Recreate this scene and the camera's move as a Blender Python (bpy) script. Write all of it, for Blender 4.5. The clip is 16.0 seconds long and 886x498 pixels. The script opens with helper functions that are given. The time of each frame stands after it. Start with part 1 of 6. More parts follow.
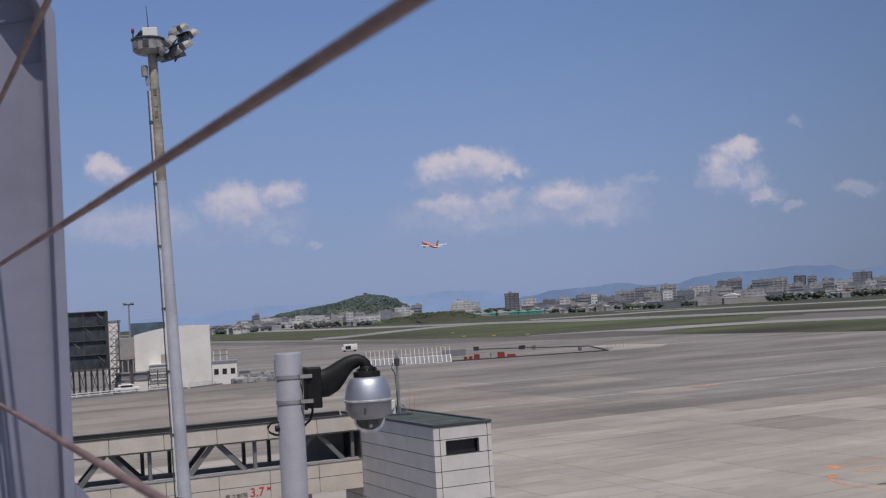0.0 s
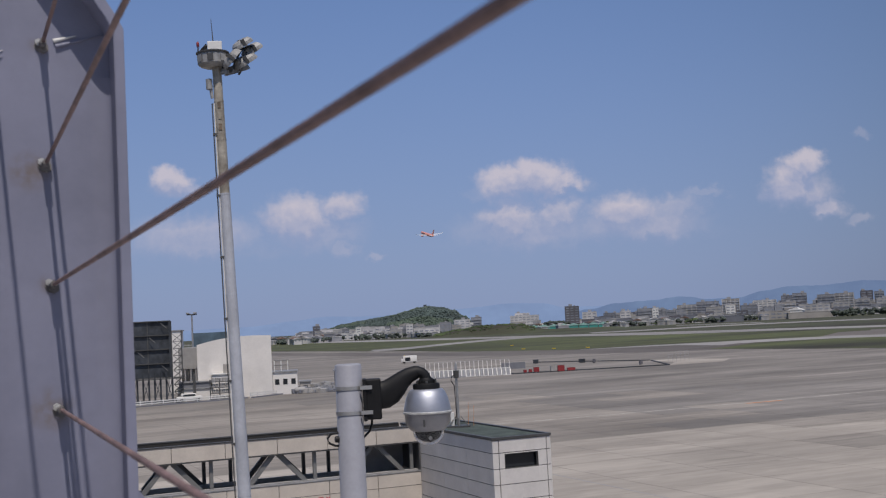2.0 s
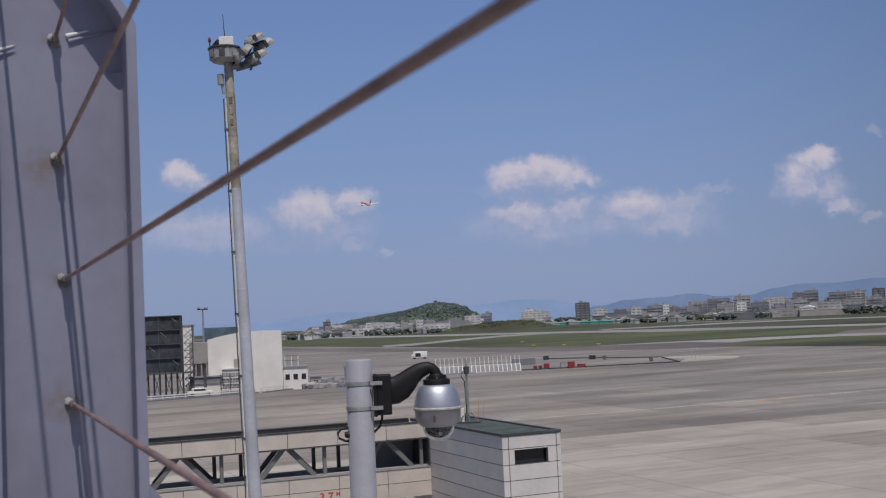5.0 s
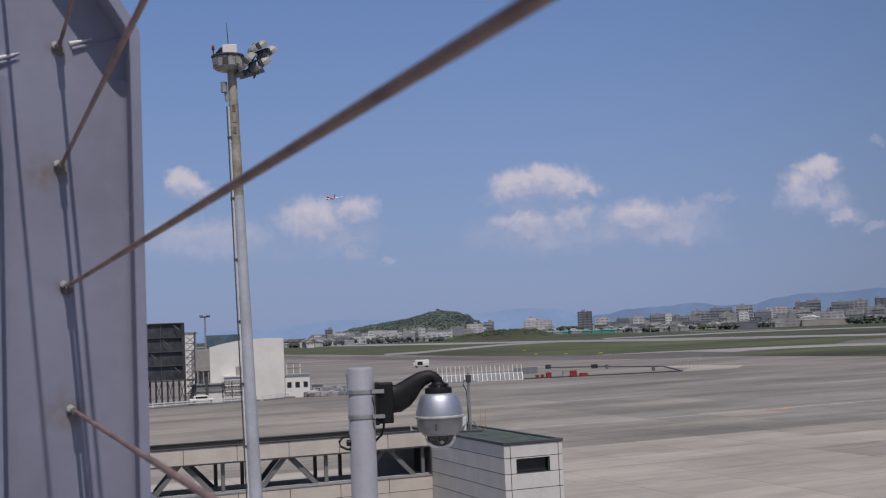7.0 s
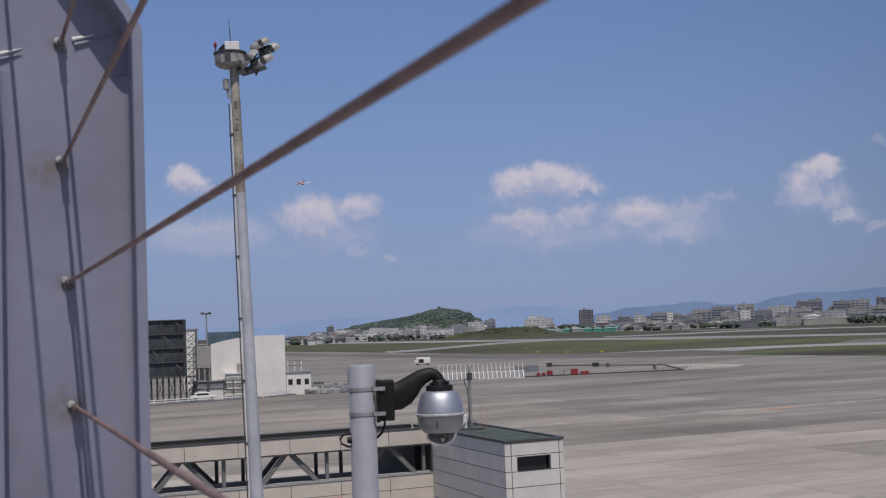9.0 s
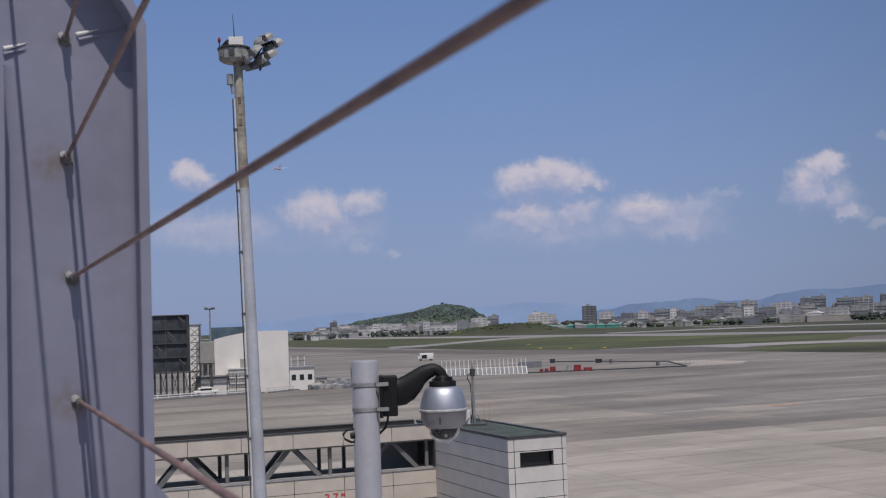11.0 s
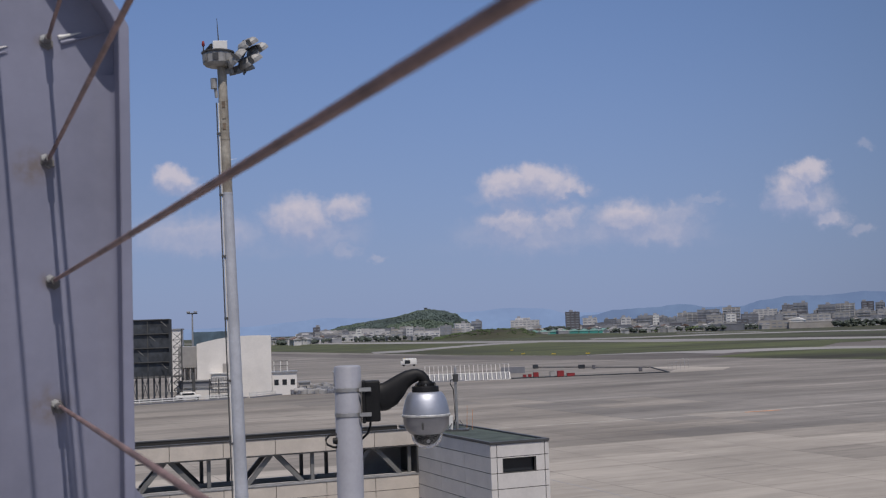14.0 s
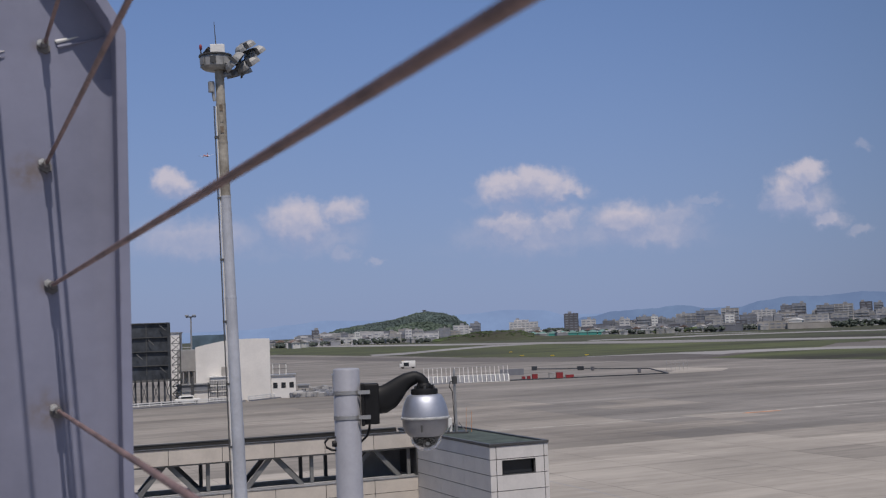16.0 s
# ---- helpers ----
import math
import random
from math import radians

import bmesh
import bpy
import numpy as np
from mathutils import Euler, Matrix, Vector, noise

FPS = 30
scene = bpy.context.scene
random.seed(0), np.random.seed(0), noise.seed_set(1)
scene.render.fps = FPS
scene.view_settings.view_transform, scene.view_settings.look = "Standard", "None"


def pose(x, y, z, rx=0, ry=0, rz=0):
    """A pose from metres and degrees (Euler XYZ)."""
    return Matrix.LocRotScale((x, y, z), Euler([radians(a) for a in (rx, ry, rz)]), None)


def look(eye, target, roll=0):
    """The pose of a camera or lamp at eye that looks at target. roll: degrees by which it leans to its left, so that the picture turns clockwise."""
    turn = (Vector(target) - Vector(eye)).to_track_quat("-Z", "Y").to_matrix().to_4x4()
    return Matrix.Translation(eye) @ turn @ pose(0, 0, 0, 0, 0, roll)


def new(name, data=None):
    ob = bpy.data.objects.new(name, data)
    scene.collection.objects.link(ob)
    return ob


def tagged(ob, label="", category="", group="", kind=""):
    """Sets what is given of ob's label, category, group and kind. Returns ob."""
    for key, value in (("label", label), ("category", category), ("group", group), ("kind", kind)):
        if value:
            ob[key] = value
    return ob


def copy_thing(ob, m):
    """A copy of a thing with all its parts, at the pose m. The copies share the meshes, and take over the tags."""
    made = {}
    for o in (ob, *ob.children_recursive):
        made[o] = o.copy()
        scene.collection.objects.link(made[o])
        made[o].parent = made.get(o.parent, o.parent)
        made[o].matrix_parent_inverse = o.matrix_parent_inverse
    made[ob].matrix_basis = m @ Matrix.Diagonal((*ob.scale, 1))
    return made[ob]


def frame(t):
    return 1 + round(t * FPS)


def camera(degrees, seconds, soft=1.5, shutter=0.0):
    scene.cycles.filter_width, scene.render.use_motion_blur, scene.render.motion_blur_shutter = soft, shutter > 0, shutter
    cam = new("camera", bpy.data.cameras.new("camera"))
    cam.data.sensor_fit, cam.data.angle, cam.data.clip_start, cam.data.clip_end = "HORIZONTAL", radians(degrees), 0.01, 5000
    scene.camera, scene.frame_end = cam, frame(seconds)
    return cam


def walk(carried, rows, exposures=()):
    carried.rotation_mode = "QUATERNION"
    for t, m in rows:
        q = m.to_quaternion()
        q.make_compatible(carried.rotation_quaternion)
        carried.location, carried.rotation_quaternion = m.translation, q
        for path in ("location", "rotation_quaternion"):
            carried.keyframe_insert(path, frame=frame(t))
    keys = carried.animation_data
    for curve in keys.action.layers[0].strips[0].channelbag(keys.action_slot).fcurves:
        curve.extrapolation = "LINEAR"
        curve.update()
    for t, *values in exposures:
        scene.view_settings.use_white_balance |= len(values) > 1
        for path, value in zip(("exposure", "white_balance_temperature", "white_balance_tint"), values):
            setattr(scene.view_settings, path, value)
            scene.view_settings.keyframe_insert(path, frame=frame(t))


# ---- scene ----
LENS = 42.0
cam = camera(LENS, 16.0, soft=1.25)
cam.data.dof.use_dof, cam.data.dof.focus_distance, cam.data.dof.aperture_fstop = True, 25.0, 34.0

# seconds, sideways shift, height, yaw, pitch, lean: held by hand at the terrace fence
PATH = (
    (0.0, 0.0010, 10.9989, 0.000, 3.000, -3.400),
    (0.5, 0.0009, 11.0000, 0.920, 3.364, -3.411),
    (1.0, -0.0003, 10.9996, 1.952, 3.679, -3.327),
    (1.5, 0.0005, 11.0000, 2.084, 3.464, -3.118),
    (2.0, 0.0002, 11.0001, 2.943, 3.766, -2.922),
    (2.5, -0.0004, 11.0001, 3.745, 4.013, -2.754),
    (3.0, -0.0003, 11.0002, 3.529, 3.928, -2.749),
    (3.5, -0.0005, 10.9995, 3.620, 3.761, -2.667),
    (4.0, -0.0003, 10.9997, 3.625, 3.586, -2.710),
    (6.5, 0.0000, 11.0002, 3.271, 3.692, -2.529),
    (7.0, 0.0000, 11.0003, 3.583, 4.010, -2.453),
    (7.5, -0.0003, 11.0001, 3.801, 4.081, -2.416),
    (8.0, -0.0003, 11.0001, 3.843, 4.069, -2.295),
    (8.5, -0.0003, 10.9998, 3.819, 3.974, -2.207),
    (9.0, 0.0001, 10.9997, 3.664, 3.903, -2.239),
    (11.5, -0.0003, 10.9996, 3.870, 3.688, -2.082),
    (12.0, -0.0001, 10.9994, 3.871, 3.794, -2.104),
    (12.5, 0.0004, 10.9994, 3.778, 3.885, -2.131),
    (13.0, 0.0004, 10.9994, 3.579, 3.914, -2.070),
    (13.5, 0.0005, 10.9995, 3.055, 3.984, -1.988),
    (14.0, 0.0008, 10.9997, 3.018, 3.936, -1.902),
    (14.5, 0.0013, 11.0000, 3.027, 3.838, -2.424),
    (15.0, 0.0013, 11.0001, 3.088, 3.823, -2.388),
    (15.5, 0.0012, 11.0002, 3.101, 3.949, -2.261),
    (16.0, 0.0010, 11.0001, 2.931, 4.043, -2.181),
)


def held(x, z, yaw, pitch, lean):
    return pose(x, 0, z, 0, 0, yaw) @ pose(0, 0, 0, 90 + pitch) @ pose(0, 0, 0, 0, 0, lean)


EXPOSURE, KELVIN, TINT = -0.3, 6500, 12
walk(cam, [(t, held(*row)) for t, *row in PATH], [(0.0, EXPOSURE, KELVIN, TINT), (16.0, EXPOSURE, KELVIN, TINT)])

# ---- light ----
TURN = 26.3                       # the terminal's walls and the fence run at this turn
SUN_HIGH = 64.0
SUN_WAY = (pose(0, 0, 0, 0, 0, TURN).to_3x3() @ Vector((-0.072, -1 / math.tan(radians(SUN_HIGH)), 1.0))).normalized()
sun = new("sun", bpy.data.lights.new("sun", "SUN"))
sun.data.energy, sun.data.angle, sun.data.color = 3.6, radians(0.53), (1.0, 0.93, 0.85)
sun.matrix_world = look((0, 0, 60), Vector((0, 0, 60)) - SUN_WAY)

# clouds: bearing, height, half width, half height (as tangents), weight
CLOUDS = (
    (-0.289, 0.139, 0.017, 0.012, 1.0), (-0.285, 0.132, 0.022, 0.006, 0.6), (-0.178, 0.101, 0.027, 0.018, 0.9), (-0.166, 0.088, 0.042, 0.016, 0.5), (-0.137, 0.109, 0.018, 0.012, 0.7),
    (-0.270, 0.088, 0.060, 0.018, 0.55), (-0.139, 0.071, 0.012, 0.009, 0.45), (0.012, 0.120, 0.026, 0.012, 0.9), (0.034, 0.124, 0.024, 0.014, 1.0), (0.052, 0.119, 0.017, 0.009, 0.8), (0.024, 0.114, 0.042, 0.006, 0.6),
    (0.006, 0.090, 0.024, 0.016, 0.75), (0.022, 0.080, 0.052, 0.017, 0.55), (0.049, 0.094, 0.020, 0.013, 0.65), (0.106, 0.090, 0.026, 0.015, 0.8), (0.116, 0.079, 0.052, 0.014, 0.6),
    (0.148, 0.090, 0.026, 0.011, 0.5), (0.262, 0.121, 0.016, 0.012, 0.95), (0.247, 0.106, 0.018, 0.016, 0.85), (0.262, 0.100, 0.024, 0.014, 0.65), (0.278, 0.084, 0.016, 0.008, 0.65),
    (0.312, 0.144, 0.008, 0.006, 0.35), (0.304, 0.073, 0.012, 0.005, 0.4), (0.173, 0.102, 0.022, 0.005, 0.35),
    (-0.112, 0.064, 0.009, 0.004, 0.4), (-0.02, 0.070, 0.060, 0.010, 0.2), (-0.22, 0.075, 0.07, 0.012, 0.3),
    (0.36, 0.085, 0.02, 0.008, 0.4), (0.15, 0.070, 0.06, 0.010, 0.2),
)


def make_sky():
    world = bpy.data.worlds.new("sky")
    scene.world = world
    world.use_nodes = True
    tree = world.node_tree
    tree.nodes.clear()

    def node(kind, **values):
        made = tree.nodes.new(kind)
        for key, value in values.items():
            made.inputs[key.replace("_", " ")].default_value = value
        return made

    def math_node(op, a, b=None, clamp=False):
        made = tree.nodes.new("ShaderNodeMath")
        made.operation, made.use_clamp = op, clamp
        for slot, value in enumerate((a, b)):
            if value is None:
                continue
            if isinstance(value, (int, float)):
                made.inputs[slot].default_value = value
            else:
                tree.links.new(value, made.inputs[slot])
        return made.outputs[0]

    def vector_node(op, a, b):
        made = tree.nodes.new("ShaderNodeVectorMath")
        made.operation = op
        for slot, value in enumerate((a, b)):
            if isinstance(value, tuple):
                made.inputs[slot].default_value = value
            elif value is not None:
                tree.links.new(value, made.inputs[slot])
        return made

    sky = tree.nodes.new("ShaderNodeTexSky")
    sky.sky_type, sky.sun_disc = "NISHITA", False
    sky.sun_elevation, sky.sun_rotation = radians(SUN_HIGH), radians(180 - TURN)
    sky.altitude, sky.air_density, sky.dust_density, sky.ozone_density = 0, 1.0, 0.6, 3.0
    where = tree.nodes.new("ShaderNodeTexCoord").outputs["Generated"]
    parts = tree.nodes.new("ShaderNodeSeparateXYZ")
    tree.links.new(where, parts.inputs[0])
    ahead = math_node("MAXIMUM", parts.outputs[1], 0.02)
    flat = tree.nodes.new("ShaderNodeCombineXYZ")
    tree.links.new(math_node("DIVIDE", parts.outputs[0], ahead), flat.inputs[0])
    tree.links.new(math_node("DIVIDE", parts.outputs[2], ahead), flat.inputs[1])

    def noise_at(scale, detail, rough):
        made = node("ShaderNodeTexNoise", Scale=scale, Detail=detail, Roughness=rough)
        tree.links.new(flat.outputs[0], made.inputs["Vector"])
        return made

    def swirl(scale, detail, amount):
        off = vector_node("SUBTRACT", noise_at(scale, detail, 0.6).outputs["Color"], (0.5, 0.5, 0.5)).outputs[0]
        return vector_node("MULTIPLY", off, (amount, amount * 0.8, 0.0)).outputs[0]

    bent = vector_node("ADD", vector_node("ADD", flat.outputs[0], swirl(30, 3, 0.030)).outputs[0], swirl(105, 7, 0.020)).outputs[0]

    def depth(spot):
        thick = None
        for x, z, wide, high, weight in CLOUDS:
            off = vector_node("MULTIPLY", vector_node("SUBTRACT", spot, (x, z, 0.0)).outputs[0], (0.87 / wide, 0.87 / high, 0.0))
            far = vector_node("LENGTH", off.outputs[0], None).outputs["Value"]
            puff = math_node("MULTIPLY", math_node("SUBTRACT", 1.5, far, clamp=True), weight)
            thick = puff if thick is None else math_node("MAXIMUM", thick, puff)
        return math_node("MULTIPLY", thick, math_node("GREATER_THAN", parts.outputs[1], 0.05))

    here = depth(bent)
    above = depth(vector_node("ADD", bent, (0.002, 0.011, 0.0)).outputs[0])
    cover = tree.nodes.new("ShaderNodeMapRange")
    cover.interpolation_type = "SMOOTHSTEP"
    tree.links.new(here, cover.inputs["Value"])
    for key, value in (("From Min", 0.10), ("From Max", 0.86), ("To Min", 0.0), ("To Max", 0.80)):
        cover.inputs[key].default_value = value
    lit = math_node("ADD", math_node("MULTIPLY", math_node("SUBTRACT", here, above), 1.1), 0.30, clamp=True)
    lit = math_node("ADD", lit, math_node("MULTIPLY", math_node("SUBTRACT", noise_at(90, 6, 0.65).outputs["Fac"], 0.5), 0.7), clamp=True)
    shade = tree.nodes.new("ShaderNodeValToRGB")
    shade.color_ramp.elements[0].position, shade.color_ramp.elements[0].color = 0.0, (3.75, 4.3, 6.3, 1)
    shade.color_ramp.elements[1].position, shade.color_ramp.elements[1].color = 0.85, (7.3, 6.7, 7.3, 1)
    tree.links.new(lit, shade.inputs["Fac"])
    mix = tree.nodes.new("ShaderNodeMix")
    mix.data_type = "RGBA"
    tree.links.new(cover.outputs["Result"], mix.inputs["Factor"])
    # summer haze, thickest at the horizon
    haze = tree.nodes.new("ShaderNodeMix")
    haze.data_type = "RGBA"
    veil = tree.nodes.new("ShaderNodeMapRange")
    tree.links.new(parts.outputs[2], veil.inputs["Value"])
    for key, value in (("From Min", 0.0), ("From Max", 0.45), ("To Min", 0.92), ("To Max", 0.25)):
        veil.inputs[key].default_value = value
    air = tree.nodes.new("ShaderNodeValToRGB")
    air.color_ramp.elements[0].position, air.color_ramp.elements[0].color = 0.0, (2.80, 3.68, 6.0, 1)
    air.color_ramp.elements[1].position, air.color_ramp.elements[1].color = 0.30, (1.70, 2.97, 6.80, 1)
    tree.links.new(parts.outputs[2], air.inputs["Fac"])
    tree.links.new(veil.outputs["Result"], haze.inputs["Factor"])
    tree.links.new(sky.outputs[0], haze.inputs[6])
    # the sky darkens away from the point opposite the sun
    facing = vector_node("DOT_PRODUCT", where, tuple(-SUN_WAY.to_2d().normalized().to_3d())).outputs["Value"]
    side = tree.nodes.new("ShaderNodeMapRange")
    side.interpolation_type = "SMOOTHSTEP"
    tree.links.new(facing, side.inputs["Value"])
    for key, value in (("From Min", 0.62), ("From Max", 0.95), ("To Min", 0.40), ("To Max", 1.0)):
        side.inputs[key].default_value = value
    dim = vector_node("SCALE", air.outputs[0], None)
    tree.links.new(side.outputs["Result"], dim.inputs["Scale"])
    tree.links.new(dim.outputs[0], haze.inputs[7])
    tree.links.new(haze.outputs[2], mix.inputs[6])
    tree.links.new(shade.outputs[0], mix.inputs[7])
    back = node("ShaderNodeBackground", Strength=0.10)
    tree.links.new(mix.outputs[2], back.inputs[0])
    out = tree.nodes.new("ShaderNodeOutputWorld")
    tree.links.new(back.outputs[0], out.inputs[0])


make_sky()


# ---- materials ----
def material(name, color, rough=0.6, metal=0.0, vary=0.15, grain=6.0, coarse=0.7, bump=0.15, second=None, stretch=None, piece=0.0, coat=0.0, lanes=0.0):
    """A surface with grain and stains at two sizes, in world metres; piece: how far single pieces differ."""
    made = bpy.data.materials.new(name)
    made.use_nodes = True
    tree = made.node_tree
    shader = tree.nodes["Principled BSDF"]
    shader.inputs["Metallic"].default_value = metal
    shader.inputs["Coat Weight"].default_value = coat
    place = tree.nodes.new("ShaderNodeNewGeometry")
    turn = tree.nodes.new("ShaderNodeMapping")
    turn.vector_type = "TEXTURE"
    turn.inputs["Rotation"].default_value = (0, 0, radians(TURN))
    if stretch:
        turn.inputs["Scale"].default_value = stretch
    tree.links.new(place.outputs["Position"], turn.inputs["Vector"])
    fine = tree.nodes.new("ShaderNodeTexNoise")
    wide = tree.nodes.new("ShaderNodeTexNoise")
    for tex, scale, detail in ((fine, grain, 5), (wide, coarse, 6)):
        tex.inputs["Scale"].default_value, tex.inputs["Detail"].default_value, tex.inputs["Roughness"].default_value = scale, detail, 0.6
        tree.links.new(turn.outputs[0], tex.inputs["Vector"])
    ramp = tree.nodes.new("ShaderNodeValToRGB")
    low = [c * (1 - vary * 1.5) for c in (second or color)]
    high = [min(1.0, c * (1 + vary)) for c in color]
    ramp.color_ramp.elements[0].position, ramp.color_ramp.elements[0].color = 0.34, (*low, 1)
    ramp.color_ramp.elements[1].position, ramp.color_ramp.elements[1].color = 0.66, (*high, 1)
    tree.links.new(wide.outputs["Fac"], ramp.inputs["Fac"])
    speck = tree.nodes.new("ShaderNodeMapRange")
    tree.links.new(fine.outputs["Fac"], speck.inputs["Value"])
    for key, value in (("From Min", 0.3), ("From Max", 0.7), ("To Min", 1 - vary * 0.8), ("To Max", 1 + vary * 0.5)):
        speck.inputs[key].default_value = value
    tone = speck.outputs["Result"]
    if piece:
        info = tree.nodes.new("ShaderNodeObjectInfo")
        lot = tree.nodes.new("ShaderNodeMapRange")
        tree.links.new(info.outputs["Random"], lot.inputs["Value"])
        lot.inputs["To Min"].default_value, lot.inputs["To Max"].default_value = 1 - piece, 1 + piece
        both = tree.nodes.new("ShaderNodeMath")
        both.operation = "MULTIPLY"
        tree.links.new(tone, both.inputs[0])
        tree.links.new(lot.outputs["Result"], both.inputs[1])
        tone = both.outputs[0]
    if lanes:
        # strips of slabs laid at different times
        plain = tree.nodes.new("ShaderNodeMapping")
        plain.vector_type = "TEXTURE"
        plain.inputs["Rotation"].default_value, plain.inputs["Scale"].default_value = (0, 0, radians(TURN)), (45.0, 7.5, 1000.0)
        tree.links.new(place.outputs["Position"], plain.inputs["Vector"])
        whole = tree.nodes.new("ShaderNodeVectorMath")
        whole.operation = "FLOOR"
        tree.links.new(plain.outputs[0], whole.inputs[0])
        lane = tree.nodes.new("ShaderNodeSeparateXYZ")
        tree.links.new(whole.outputs[0], lane.inputs[0])
        for dims, source, share in (("1D", lane.outputs[1], 1.0), ("2D", whole.outputs[0], 0.6)):
            lot = tree.nodes.new("ShaderNodeTexWhiteNoise")
            lot.noise_dimensions = dims
            tree.links.new(source, lot.inputs["W" if dims == "1D" else "Vector"])
            span = tree.nodes.new("ShaderNodeMapRange")
            tree.links.new(lot.outputs["Value"], span.inputs["Value"])
            span.inputs["To Min"].default_value, span.inputs["To Max"].default_value = 1 - lanes * share, 1 + lanes * share
            both = tree.nodes.new("ShaderNodeMath")
            both.operation = "MULTIPLY"
            tree.links.new(tone, both.inputs[0])
            tree.links.new(span.outputs["Result"], both.inputs[1])
            tone = both.outputs[0]
        # tyre streaks and rain wash along the strips: length, width, threshold from and to, tone there
        for long, wide_by, low, high, dark in ((42.0, 3.4, 0.52, 0.66, 0.89), (22.0, 1.7, 0.60, 0.68, 0.82), (130.0, 11.0, 0.46, 0.58, 0.88), (55.0, 5.5, 0.54, 0.66, 1.16), (10.0, 4.0, 0.60, 0.68, 1.12), (5.0, 3.4, 0.64, 0.70, 0.86)):
            along = tree.nodes.new("ShaderNodeMapping")
            along.vector_type = "TEXTURE"
            along.inputs["Rotation"].default_value, along.inputs["Scale"].default_value = (0, 0, radians(TURN)), (long, wide_by, 1000.0)
            along.inputs["Location"].default_value = (long * 7.3, wide_by * 5.1, 0)
            tree.links.new(place.outputs["Position"], along.inputs["Vector"])
            mark = tree.nodes.new("ShaderNodeTexNoise")
            mark.inputs["Scale"].default_value, mark.inputs["Detail"].default_value, mark.inputs["Roughness"].default_value = 1.0, 4, 0.58
            tree.links.new(along.outputs[0], mark.inputs["Vector"])
            span = tree.nodes.new("ShaderNodeMapRange")
            span.interpolation_type = "SMOOTHSTEP"
            tree.links.new(mark.outputs["Fac"], span.inputs["Value"])
            for key, value in (("From Min", low), ("From Max", high), ("To Min", 1.0), ("To Max", dark)):
                span.inputs[key].default_value = value
            both = tree.nodes.new("ShaderNodeMath")
            both.operation = "MULTIPLY"
            tree.links.new(tone, both.inputs[0])
            tree.links.new(span.outputs["Result"], both.inputs[1])
            tone = both.outputs[0]
    mul = tree.nodes.new("ShaderNodeVectorMath")
    mul.operation = "SCALE"
    tree.links.new(ramp.outputs["Color"], mul.inputs[0])
    tree.links.new(tone, mul.inputs["Scale"])
    tree.links.new(mul.outputs[0], shader.inputs["Base Color"])
    gloss = tree.nodes.new("ShaderNodeMapRange")
    tree.links.new(wide.outputs["Fac"], gloss.inputs["Value"])
    gloss.inputs["To Min"].default_value, gloss.inputs["To Max"].default_value = max(0.02, rough - 0.08), min(1.0, rough + 0.08)
    tree.links.new(gloss.outputs["Result"], shader.inputs["Roughness"])
    if bump:
        relief = tree.nodes.new("ShaderNodeBump")
        relief.inputs["Strength"].default_value, relief.inputs["Distance"].default_value = bump, 0.02 / max(grain, 0.2)
        tree.links.new(fine.outputs["Fac"], relief.inputs["Height"])
        tree.links.new(relief.outputs[0], shader.inputs["Normal"])
    return made


def stained(name, spots, tint, *args, **keys):
    """A painted surface with grimy rust halos: each spot has a world place and a radius."""
    made = material(name, *args, **keys)
    tree = made.node_tree
    shader = tree.nodes["Principled BSDF"]
    paint = shader.inputs["Base Color"].links[0].from_socket
    place = tree.nodes.new("ShaderNodeNewGeometry").outputs["Position"]
    blot = tree.nodes.new("ShaderNodeTexNoise")
    blot.inputs["Scale"].default_value, blot.inputs["Detail"].default_value = 90.0, 5
    tree.links.new(place, blot.inputs["Vector"])
    total = None
    for spot, radius, weight in spots:
        far = tree.nodes.new("ShaderNodeVectorMath")
        far.operation = "DISTANCE"
        tree.links.new(place, far.inputs[0])
        far.inputs[1].default_value = spot
        near = tree.nodes.new("ShaderNodeMapRange")
        near.interpolation_type = "SMOOTHSTEP"
        tree.links.new(far.outputs["Value"], near.inputs["Value"])
        for key, value in (("From Min", radius * 0.3), ("From Max", radius), ("To Min", weight), ("To Max", 0.0)):
            near.inputs[key].default_value = value
        if total is None:
            total = near.outputs["Result"]
        else:
            most = tree.nodes.new("ShaderNodeMath")
            most.operation = "MAXIMUM"
            tree.links.new(total, most.inputs[0])
            tree.links.new(near.outputs["Result"], most.inputs[1])
            total = most.outputs[0]
    rough = tree.nodes.new("ShaderNodeMapRange")
    tree.links.new(blot.outputs["Fac"], rough.inputs["Value"])
    for key, value in (("From Min", 0.35), ("From Max", 0.62), ("To Min", 0.15), ("To Max", 1.0)):
        rough.inputs[key].default_value = value
    share = tree.nodes.new("ShaderNodeMath")
    share.operation = "MULTIPLY"
    tree.links.new(total, share.inputs[0])
    tree.links.new(rough.outputs["Result"], share.inputs[1])
    mix = tree.nodes.new("ShaderNodeMix")
    mix.data_type = "RGBA"
    tree.links.new(share.outputs[0], mix.inputs["Factor"])
    tree.links.new(paint, mix.inputs[6])
    mix.inputs[7].default_value = (*tint, 1)
    tree.links.new(mix.outputs[2], shader.inputs["Base Color"])
    return made


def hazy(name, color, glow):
    """A far ridge behind all the rest; its own glow stands in for haze."""
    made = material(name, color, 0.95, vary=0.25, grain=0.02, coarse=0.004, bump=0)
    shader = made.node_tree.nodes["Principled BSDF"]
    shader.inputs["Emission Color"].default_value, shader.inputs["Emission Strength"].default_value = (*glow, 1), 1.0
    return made


